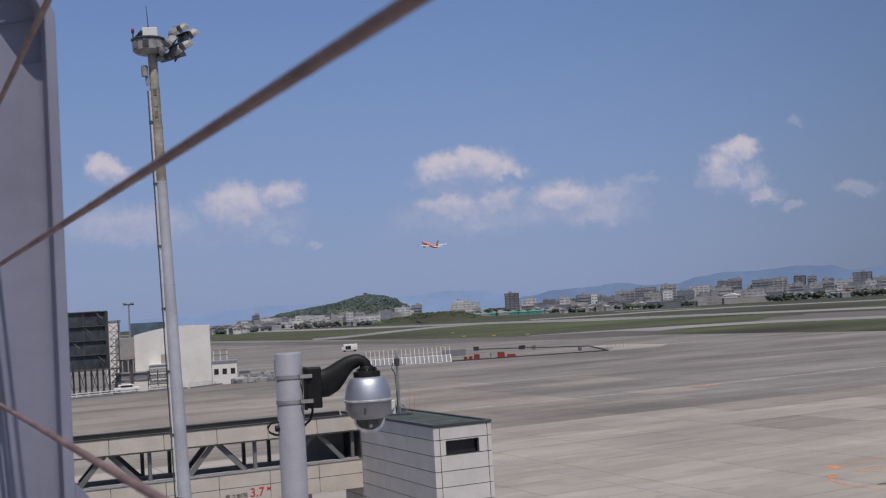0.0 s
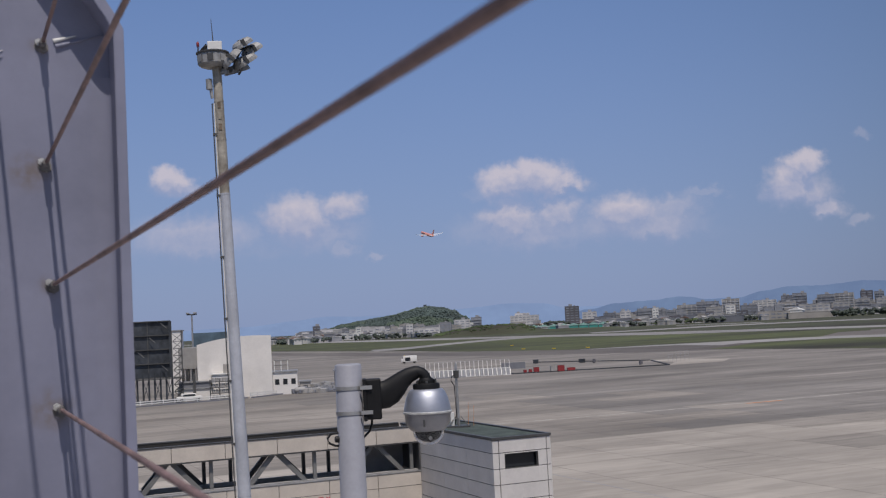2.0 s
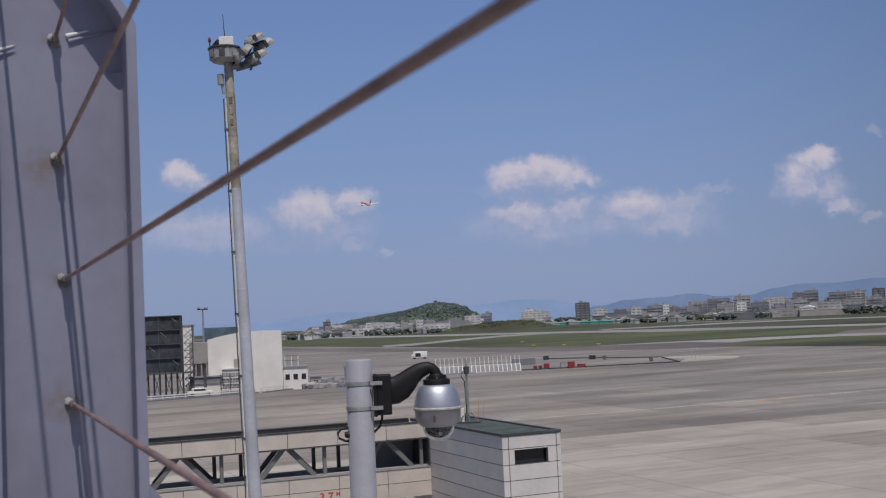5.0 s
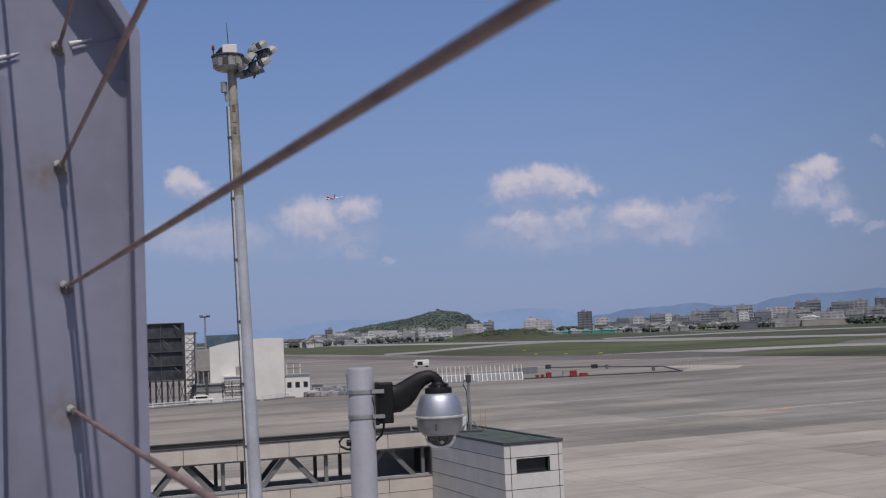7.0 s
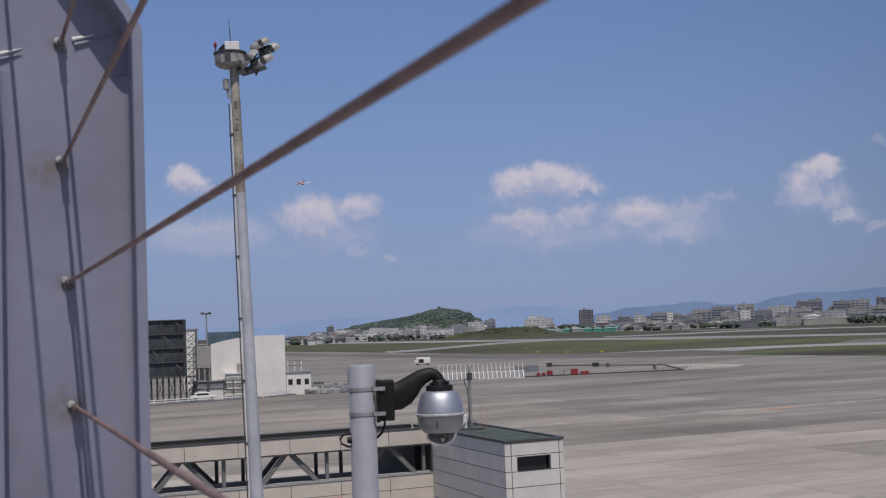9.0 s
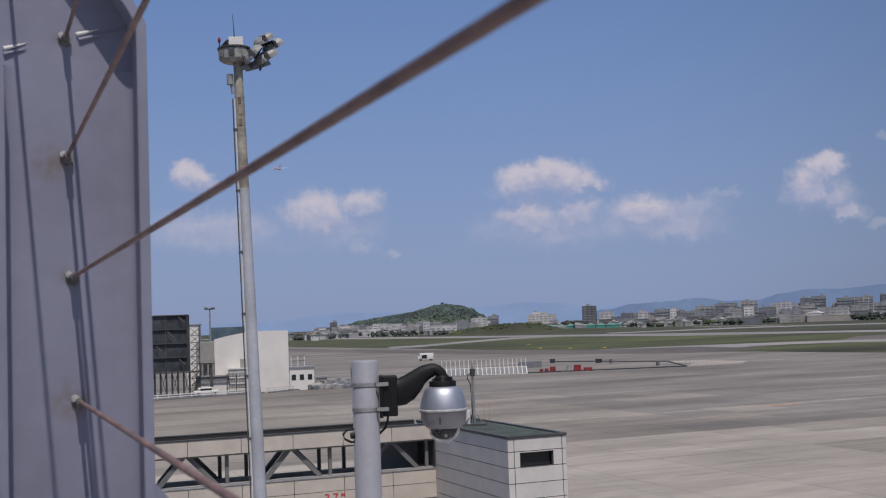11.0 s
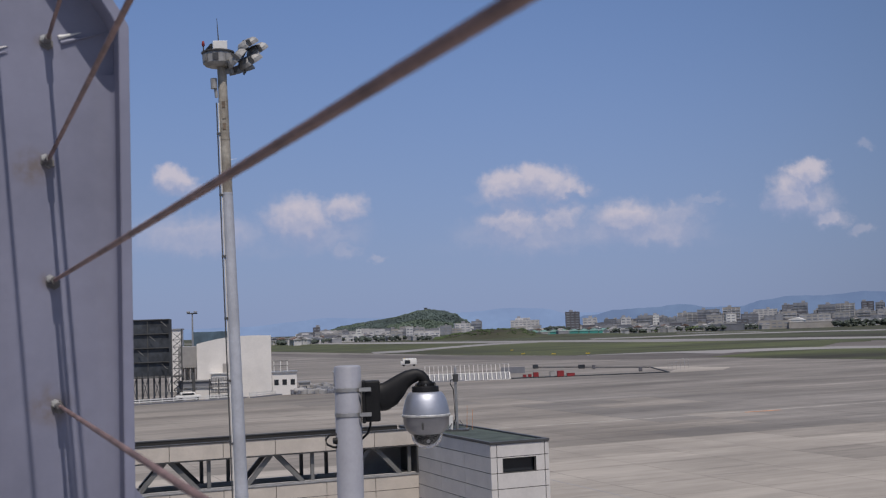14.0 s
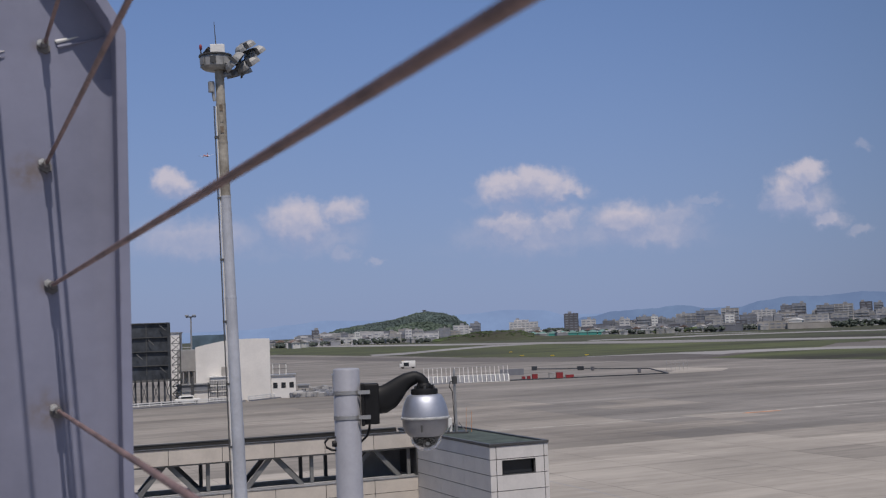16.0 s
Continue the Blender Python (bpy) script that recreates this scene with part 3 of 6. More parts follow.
def rope(x, z, drift=0.0):
    """A rope from the post past the terrace; drift: how far it nears the middle on its first metre."""
    t = thing("fence_cable", FENCE @ pose(x, WEB, z), "thin brown wire rope strung tight between fence posts", "cable", "fence wire ropes")
    bm = bmesh.new()
    steps, long = 300, 2.1
    pts = [(0.00003 * math.sin(i * 2.4) - drift * long * i / steps / 1.1, -0.0160 - long * i / steps, 0.00003 * math.cos(i * 1.9)) for i in range(steps + 1)]
    add_tube(bm, pts, 0.00175, 14)
    part("rope", bm, ROPE, t, smooth=True)
    bm = bmesh.new()
    add_rod(bm, (0, -0.002, 0), (0, -0.0180, 0), 0.0034, 0.0031, 14)
    part("swage", bm, STAIN, t, "dull swaged cable end", smooth=True)
    bm = bmesh.new()
    add_rod(bm, (-0.0030, 0, 0.0022), (-0.0030, -0.0040, 0.0022), 0.0038, 0.0034, 6)
    add_rod(bm, (-0.0026, -0.0040, 0.0018), (-0.0026, -0.0062, 0.0018), 0.0019, 0.0016, 10)
    part("lock_nut", bm, BRIGHT_NUT, t, "bright galvanised lock nut")
    bm = bmesh.new()
    add_rod(bm, (0.001, 0.0, -0.003), (0.001, -0.0050, -0.003), 0.0050, 0.0047, 6)
    part("nut", bm, STAIN, t, "dull stained nut")
    bm = bmesh.new()
    add_rod(bm, (-0.001, 0.0002, -0.001), (-0.001, -0.0009, -0.001), 0.0058, 0.0055, 22)
    part("washer", bm, STAIN, t, "dull stained washer")
    return t


for x, z, drift in ((ROPE_X, 0.0542, 0.0), (0.0850, 0.2746, 0.003), (0.0850, 0.1644, 0.005), (0.0920, -0.0582, 0.013), (0.0940, -0.170, 0.010), (0.0950, -0.282, 0.010), (0.0955, -0.394, 0.010), (0.0960, -0.506, 0.010), (0.034, 0.370, 0.0), (-0.020, 0.445, 0.0)):
    rope(x, EYE + z, drift)


# ---- the security camera on its post ----
def security_camera():
    base = polar(-7.92, 5.5, 8.95)
    t = thing("security_camera", Matrix.Translation(base) @ pose(0, 0, 0, 0, 0, 7), "silver dome security camera on a grey steel post", "security camera")
    top = rise(-1.70, 5.5) - base.z
    r = 0.0625
    bm = bmesh.new()
    add_lathe(bm, [(r, 0.0), (r, top - 0.004), (r - 0.003, top), (r - 0.012, top + 0.003), (0.004, top + 0.004)], 48)
    post = part("post", bm, PAINT_GREY, t, "smooth grey painted round post", smooth=True)
    part("base_plate", boxed((-0.14, -0.14, 0), (0.14, 0.14, 0.014), bevel=0.003), GALV, t)
    for drop in (0.110, 0.226):
        bm = bmesh.new()
        low, high = top - drop - 0.009, top - drop + 0.009
        add_lathe(bm, [(r + 0.0005, low), (r + 0.0028, low), (r + 0.0028, high), (r + 0.0005, high), (r + 0.0005, low)], 40)
        add_box(bm, (r - 0.01, -0.055, top - drop - 0.009), (r + 0.046, -0.050, top - drop + 0.009))
        part("strap", bm, GALV, t, "galvanised steel mounting strap", smooth=True)
    part("mount_plate", boxed((r + 0.002, -0.049, top - 0.268), (r + 0.020, 0.049, top - 0.070), bevel=0.004), BLACK, t)
    part("junction_box", boxed((r + 0.016, -0.044, top - 0.262), (r + 0.088, 0.044, top - 0.072), bevel=0.007), BLACK, t, "black junction box")
    dome_x = 0.366
    bm = bmesh.new()
    pts = [(r + 0.080, 0, top - 0.152), (r + 0.105, 0, top - 0.150), (r + 0.135, 0, top - 0.136), (r + 0.165, 0, top - 0.110), (r + 0.195, 0, top - 0.083),
           (r + 0.225, 0, top - 0.064), (r + 0.260, 0, top - 0.052), (dome_x - 0.040, 0, top - 0.050), (dome_x - 0.018, 0, top - 0.058), (dome_x - 0.004, 0, top - 0.074), (dome_x, 0, top - 0.092)]
    add_tube(bm, pts, [(0.036, 0.066), (0.036, 0.067), (0.035, 0.062), (0.034, 0.053), (0.031, 0.043), (0.030, 0.037), (0.028, 0.031), (0.027, 0.027), (0.026, 0.026), (0.026, 0.026), (0.027, 0.027)], 22)
    part("arm", bm, BLACK, t, "curved black goose-neck arm", smooth=True)
    zc = top - 0.104
    bm = bmesh.new()
    add_lathe(bm, [(0.030, zc + 0.022), (0.036, zc + 0.012), (0.036, zc), (0.062, zc - 0.004), (0.064, zc - 0.010), (0.064, zc - 0.030), (0.060, zc - 0.034)], 40, pose(dome_x, 0, 0))
    for a in (0.4, 2.2, 4.0, 5.6):
        add_rod(bm, (dome_x + 0.046 * math.cos(a), 0.046 * math.sin(a), zc), (dome_x + 0.046 * math.cos(a), 0.046 * math.sin(a), zc + 0.014), 0.006, 0.006, 8)
    part("collar", bm, BLACK, t, smooth=True)
    for a in (0.9, 2.4, 3.6, 4.7, 5.8):
        part("bolt", rodded((dome_x + 0.050 * math.cos(a), 0.050 * math.sin(a), zc - 0.002), (dome_x + 0.050 * math.cos(a), 0.050 * math.sin(a), zc + 0.010), 0.0055, 0.0050, 8), STEEL, t, "steel collar bolt")
    bm = bmesh.new()
    prof = [(0.058, zc - 0.028), (0.076, zc - 0.032), (0.087, zc - 0.044), (0.098, zc - 0.068), (0.106, zc - 0.096), (0.111, zc - 0.122), (0.112, zc - 0.134)]
    add_lathe(bm, prof, 56, pose(dome_x, 0, 0))
    housing = part("housing", bm, SILVER, t, "glossy silver upper housing", smooth=True)
    bm = bmesh.new()
    zr = zc + 0.020
    add_lathe(bm, [(0.1130, zr - 0.154), (0.1150, zr - 0.160), (0.1135, zr - 0.166), (0.1095, zr - 0.168), (0.1075, zr - 0.200), (0.097, zr - 0.224), (0.082, zr - 0.241), (0.076, zr - 0.245), (0.066, zr - 0.243)], 56, pose(dome_x, 0, 0))
    ring = part("trim_ring", bm, SATIN, t, "satin silver lower ring", smooth=True)
    bm = bmesh.new()
    add_lathe(bm, [(0.1130, zr - 0.1525), (0.1162, zr - 0.1545), (0.1168, zr - 0.1580), (0.1162, zr - 0.1615), (0.1130, zr - 0.1635)], 56, pose(dome_x, 0, 0))
    part("lip", bm, BRIGHT_NUT, ring, "bright rolled lip", smooth=True)
    part("latch", boxed((dome_x - 0.028, -0.1125, zr - 0.220), (dome_x - 0.019, -0.098, zr - 0.186), bevel=0.002), DARK_STEEL, ring)
    bm = bmesh.new()
    arc = [k * math.pi / 2 / 12 for k in range(12)]
    outer = [(0.074, zr - 0.243)] + [(0.074 * math.cos(a), zr - 0.248 - 0.068 * math.sin(a)) for a in arc] + [(0.002, zr - 0.316)]
    inner = [(0.002, zr - 0.3145)] + [(0.0725 * math.cos(a), zr - 0.248 - 0.0665 * math.sin(a)) for a in reversed(arc)] + [(0.0725, zr - 0.243)]
    add_lathe(bm, outer + inner, 48, pose(dome_x, 0, 0))
    bubble = part("dome", bm, CLEAR, t, "clear plastic dome", smooth=True)
    bubble.visible_shadow = False
    bm = bmesh.new()
    add_lathe(bm, [(0.004, zr - 0.236), (0.064, zr - 0.238), (0.064, zr - 0.252), (0.056, zr - 0.272), (0.042, zr - 0.288), (0.02, zr - 0.297), (0.003, zr - 0.298)], 32, pose(dome_x, 0, 0))
    unit = part("camera_unit", bm, BLACK, t, "black camera unit inside the dome", smooth=True)
    bm = bmesh.new()
    add_rod(bm, (dome_x + 0.002, -0.030, zr - 0.266), (dome_x + 0.004, -0.058, zr - 0.276), 0.022, 0.020, 20)
    barrel = part("barrel", bm, BLACK, unit, smooth=True)
    bm = bmesh.new()
    add_rod(bm, (dome_x + 0.004, -0.058, zr - 0.276), (dome_x + 0.004, -0.0595, zr - 0.2765), 0.009, 0.009, 16)
    part("lens", bm, GALV, unit, smooth=True)
    bm = bmesh.new()
    loop = [(-r + 0.004, -0.02, top - 0.315), (-r - 0.03, -0.03, top - 0.318), (-r - 0.047, -0.03, top - 0.338), (-r - 0.040, -0.03, top - 0.360), (-r - 0.012, -0.03, top - 0.374), (-r + 0.004, -0.02, top - 0.376)]
    add_tube(bm, loop, 0.0055, 8)
    part("cable", bm, BLACK, t, "looped black cable", smooth=True)
    bm = bmesh.new()
    add_tube(bm, [(r + 0.040, 0, top - 0.262), (r + 0.038, 0, top - 0.285), (r + 0.026, 0, top - 0.318), (r - 0.004, 0, top - 0.345)], 0.0055, 8)
    part("cable", bm, BLACK, t, smooth=True)
    bm = bmesh.new()
    add_rod(bm, (-r + 0.006, -0.024, top - 0.345), (-r - 0.012, -0.028, top - 0.345), 0.016, 0.014, 14)
    part("cable_gland", bm, BLACK, t, smooth=True)


security_camera()


# ---- the floodlight mast ----
def floodlight_mast():
    base = polar(-12.94, 36.0)
    t = thing("floodlight_mast", Matrix.Translation(base) @ pose(0, 0, 0, 0, -1.45, 13), "tall tapered grey steel floodlight mast on the apron edge", "floodlight mast")
    top = 19.35
    marks = (0.0, 6.2, 9.2, 12.3, 15.4, 17.1, 18.3, top)
    wide = lambda z: 0.232 - 0.098 * z / top
    for low, high in zip(marks, marks[1:]):
        bm = bmesh.new()
        add_rod(bm, (0, 0, low), (0, 0, high), wide(low), wide(high) + 0.006, 24)
        part("pole_section", bm, MAST_LOW if high < 16 else MAST, t, smooth=True)
        bm = bmesh.new()
        add_rod(bm, (0, 0, high - 0.06), (0, 0, high), wide(high) + 0.010, wide(high) + 0.010, 24)
        part("joint_ring", bm, MAST_LOW if high < 16 else MAST, t, smooth=True)
    part("foot", boxed((-0.45, -0.45, -0.06), (0.45, 0.45, 0.10), bevel=0.02), GREY_WALL, t)
    for x in (-0.30, -0.24):
        part("cable_pipe", rodded((x, -0.05, 0.5), (x + 0.09, -0.05, 18.2), 0.020, 0.020, 8), WHITE if x > -0.27 else DARK_STEEL, t, smooth=True)
    for k in range(9):
        z = 2.0 + k * 1.9
        x = -0.30 + 0.09 * z / 18.2
        part("pipe_clamp", boxed((x - 0.03, -0.09, z), (x + 0.16, 0.02, z + 0.07)), DARK_STEEL, t)
    # the head: ring deck, box, lamp, aerial and two banks of floodlights
    bm = bmesh.new()
    add_lathe(bm, [(0.30, top - 0.02), (0.40, top + 0.02), (0.47, top + 0.08), (0.48, top + 0.36), (0.46, top + 0.42), (0.2, top + 0.44)], 14, pose(-0.10, 0, 0))
    head = part("head_ring", bm, LAMP_BODY, t, "grey cast head housing")
    for k, a in enumerate((215, 262, 310)):
        part("hatch", boxed((0.478, -0.09, top + 0.12), (0.50, 0.09, top + 0.33), pose(-0.10, 0, 0, 0, 0, a)), DARK_STEEL if k == 1 else LAMP_BODY, head)
    bm = bmesh.new()
    add_lathe(bm, [(0.485, top + 0.40), (0.51, top + 0.41), (0.51, top + 0.45), (0.485, top + 0.46)], 20, pose(-0.10, 0, 0))
    part("rim", bm, DARK_STEEL, head)
    part("control_box", boxed((-0.24, -0.32, top + 0.46), (0.20, 0.10, top + 0.74), bevel=0.015), WHITE, t, "white painted control box")
    bm = bmesh.new()
    add_box(bm, (-0.36, -0.30, top + 0.44), (-0.25, 0.02, top + 0.62), bevel=0.02)
    add_beam(bm, (-0.46, -0.2, top + 0.44), (-0.26, -0.2, top + 0.66), 0.06, 0.08)
    part("bracket", bm, BLACK, t)
    part("aerial", rodded((-0.06, 0, top + 0.72), (-0.085, 0, top + 1.52), 0.020, 0.008, 8), DARK_STEEL, t)
    part("beacon_post", rodded((-0.53, -0.1, top + 0.30), (-0.53, -0.1, top + 0.62), 0.022, 0.022, 10), DARK_STEEL, t)
    bm = bmesh.new()
    add_lathe(bm, [(0.03, top + 0.62), (0.045, top + 0.64), (0.045, top + 0.73), (0.03, top + 0.77), (0.012, top + 0.79)], 16, pose(-0.53, -0.1, 0))
    part("beacon", bm, RED, t, "red obstruction beacon", smooth=True)
    for a, b in (((0.25, -0.05, top + 0.30), (1.10, -0.10, top + 0.62)), ((0.25, 0.15, top + 0.20), (0.95, 0.1, top + 0.15)), ((0.42, -0.22, top - 0.20), (0.86, -0.15, top + 0.62)), ((0.66, 0.1, top - 0.25), (1.08, 0.05, top + 0.50)), ((0.3, -0.2, top + 0.36), (0.75, -0.25, top + 0.02))):
        bm = bmesh.new()
        add_beam(bm, a, b, 0.05, 0.06)
        part("lamp_arm", bm, DARK_STEEL, t)

    def lamp(x, y, z, tilt, turn, size):
        m = pose(x, y, z, 14, tilt, turn)
        bm = bmesh.new()
        n = 14
        rings = []
        for r, h in ((0.12, 0.17), (0.21, 0.15), (0.27, 0.07), (0.285, 0.0), (0.29, -0.04)):
            rings.append([bm.verts.new((1.25 * r * size * math.copysign(abs(math.cos(2 * math.pi * k / n)) ** 0.7, math.cos(2 * math.pi * k / n)), r * size * math.sin(2 * math.pi * k / n), h * size)) for k in range(n)])
        for low, high in zip(rings, rings[1:]):
            for k in range(n):
                bm.faces.new((low[k], low[(k + 1) % n], high[(k + 1) % n], high[k]))
        bm.faces.new(rings[0])
        body = part("floodlight", bm, LAMP_BODY, t, m=m)
        bm = bmesh.new()
        bmesh.ops.create_circle(bm, cap_ends=True, segments=n, radius=0.27 * size, matrix=pose(0, 0, -0.022) @ Matrix.Diagonal((1.22, 1, 1, 1)))
        part("lens", bm, GALV, body, "pale floodlight glass")
        part("yoke", boxed((-0.05, -0.29 * size, -0.02), (0.05, 0.29 * size, 0.14 * size + 0.03)), DARK_STEEL, body)

    lamp(0.84, -0.20, top + 0.62, -30, 6, 1.0)
    lamp(1.12, 0.10, top + 0.50, -34, 14, 1.05)
    lamp(0.50, -0.34, top + 0.14, -48, -8, 1.08)
    lamp(0.88, -0.05, top + 0.10, -32, 6, 1.2)
    lamp(0.62, 0.20, top - 0.10, -16, 4, 1.15)
    lamp(0.40, 0.05, top - 0.16, -8, 2, 0.95)
    bm = bmesh.new()
    add_rod(bm, (-0.26, -0.12, top - 0.40), (-0.26, -0.12, top - 0.72), 0.10, 0.10, 12)
    add_rod(bm, (-0.22, -0.12, top - 0.72), (-0.19, -0.1, top - 1.0), 0.05, 0.05, 10)
    part("winch_drum", bm, LAMP_BODY, t, smooth=True)
    for k in range(3):
        part("access_cover", boxed((-0.05, -0.155 - 0.002 * k, top - 1.33 - 0.34 * k), (0.05, -0.10, top - 1.12 - 0.34 * k), bevel=0.01), MAST if k == 1 else RUST, t)


floodlight_mast()


# ---- the boarding corridor and its stair tower ----
CORNER = pose(-0.75, 42.32, 0, 0, 0, 25.4)
TOWER_W, TOWER_D, TOWER_H, ROW = 2.37, 9.6, 6.82, 0.575


def stair_tower():
    t = thing("stair_tower", CORNER, "pale stone-clad stair tower with a slot window", "building")
    lo, hi = (0.47, 5.65), (1.84, 6.20)
    # backing, with the slot going through the front
    d = 0.03
    for a, b in (((d, d, 0), (lo[0], 0.30, TOWER_H - 0.1)), ((hi[0], d, 0), (TOWER_W - d, 0.30, TOWER_H - 0.1)), ((lo[0], d, 0), (hi[0], 0.30, lo[1])), ((lo[0], d, hi[1]), (hi[0], 0.30, TOWER_H - 0.1)),
                 ((d, 0.30, 0), (0.25, TOWER_D - d, TOWER_H - 0.1)), ((TOWER_W - 0.25, 0.30, 0), (TOWER_W - d, TOWER_D - d, TOWER_H - 0.1)), ((0.25, TOWER_D - 0.3, 0), (TOWER_W - 0.25, TOWER_D - d, TOWER_H - 0.1))):
        part("wall", boxed(a, b), JOINT, t, "dark backing behind the joints")
    part("roof", boxed((0.1, 0.1, TOWER_H - 0.16), (TOWER_W - 0.1, TOWER_D - 0.1, TOWER_H - 0.06)), ROOFING, t, "dark green sheet roofing")
    bm = bmesh.new()
    for a, b in (((-0.03, -0.03), (TOWER_W + 0.03, 0.12)), ((-0.03, TOWER_D - 0.12), (TOWER_W + 0.03, TOWER_D + 0.03)), ((-0.03, 0.12), (0.12, TOWER_D - 0.12)), ((TOWER_W - 0.12, 0.12), (TOWER_W + 0.03, TOWER_D - 0.12))):
        add_box(bm, (*a, TOWER_H - 0.10), (*b, TOWER_H), bevel=0.008)
    part("coping", bm, DARK_STEEL, t, "thin dark metal coping")
    bm = bmesh.new()
    add_box(bm, (lo[0] - 0.02, 0.06, lo[1] - 0.02), (lo[0] + 0.04, 0.12, hi[1] + 0.02))
    add_box(bm, (hi[0] - 0.04, 0.06, lo[1] - 0.02), (hi[0] + 0.02, 0.12, hi[1] + 0.02))
    add_box(bm, (lo[0] + 0.04, 0.06, lo[1] - 0.02), (hi[0] - 0.04, 0.12, lo[1] + 0.03))
    add_box(bm, (lo[0] + 0.04, 0.06, hi[1] - 0.03), (hi[0] - 0.04, 0.12, hi[1] + 0.02))
    window = part("window", bm, DARK_STEEL, t, "dark slot window")
    part("louvre", boxed((lo[0] + 0.04, 0.20, lo[1] + 0.03), (hi[0] - 0.04, 0.26, hi[1] - 0.03)), WINDOW, window)
    shelf = lambda bm, a, b: add_box(bm, a, b, bevel=0.006)
    gap = 0.014
    for k in range(12):
        top = TOWER_H - 0.10 - k * ROW if k else TOWER_H - 0.10
        low = max(TOWER_H - (k + 1) * ROW, 0.0)
        top = TOWER_H - k * ROW if k else top
        if top - low < 0.05:
            continue
        cuts = [(0.0, 0.25), (0.25, 2.20), (2.20, TOWER_W)]
        for a, b in cuts:
            spans = [(a, b, low, top)]
            if a == 0.25 and low < hi[1] and top > lo[1]:
                spans = [(a, lo[0], low, top), (hi[0], b, low, top)]
                if top > hi[1]:
                    spans.append((lo[0], hi[0], hi[1], top))
                if low < lo[1]:
                    spans.append((lo[0], hi[0], low, lo[1]))
            for x0, x1, z0, z1 in spans:
                bm = bmesh.new()
                g0 = gap if x0 in (0.25, 2.20) else 0
                g1 = gap if x1 in (0.25, 2.20) else 0
                add_box(bm, (x0 + g0, 0, z0 + (gap if z0 == low else 0)), (x1 - g1, 0.028, z1 - (gap if z1 == top else 0)))
                part("panel", bm, PANEL_WHITE, t)
        for y0 in (0.03, 2.43, 4.83, 7.23):
            bm = bmesh.new()
            add_box(bm, (0, y0 + (gap if y0 > 0.1 else 0), low + gap), (0.028, min(y0 + 2.4, TOWER_D), top - gap))
            part("panel", bm, PANEL_WHITE, t)
    bm = bmesh.new()
    add_box(bm, (TOWER_W - 0.028, 0.03, 0), (TOWER_W, TOWER_D, TOWER_H - 0.10))
    part("side_cladding", bm, PANEL_WHITE, t)
    return t


stair_tower()

BRIDGE_Y, BRIDGE_L = 7.36, 32.0
LEVELS = (3.75, 4.37, 4.95, 6.17, 6.83)


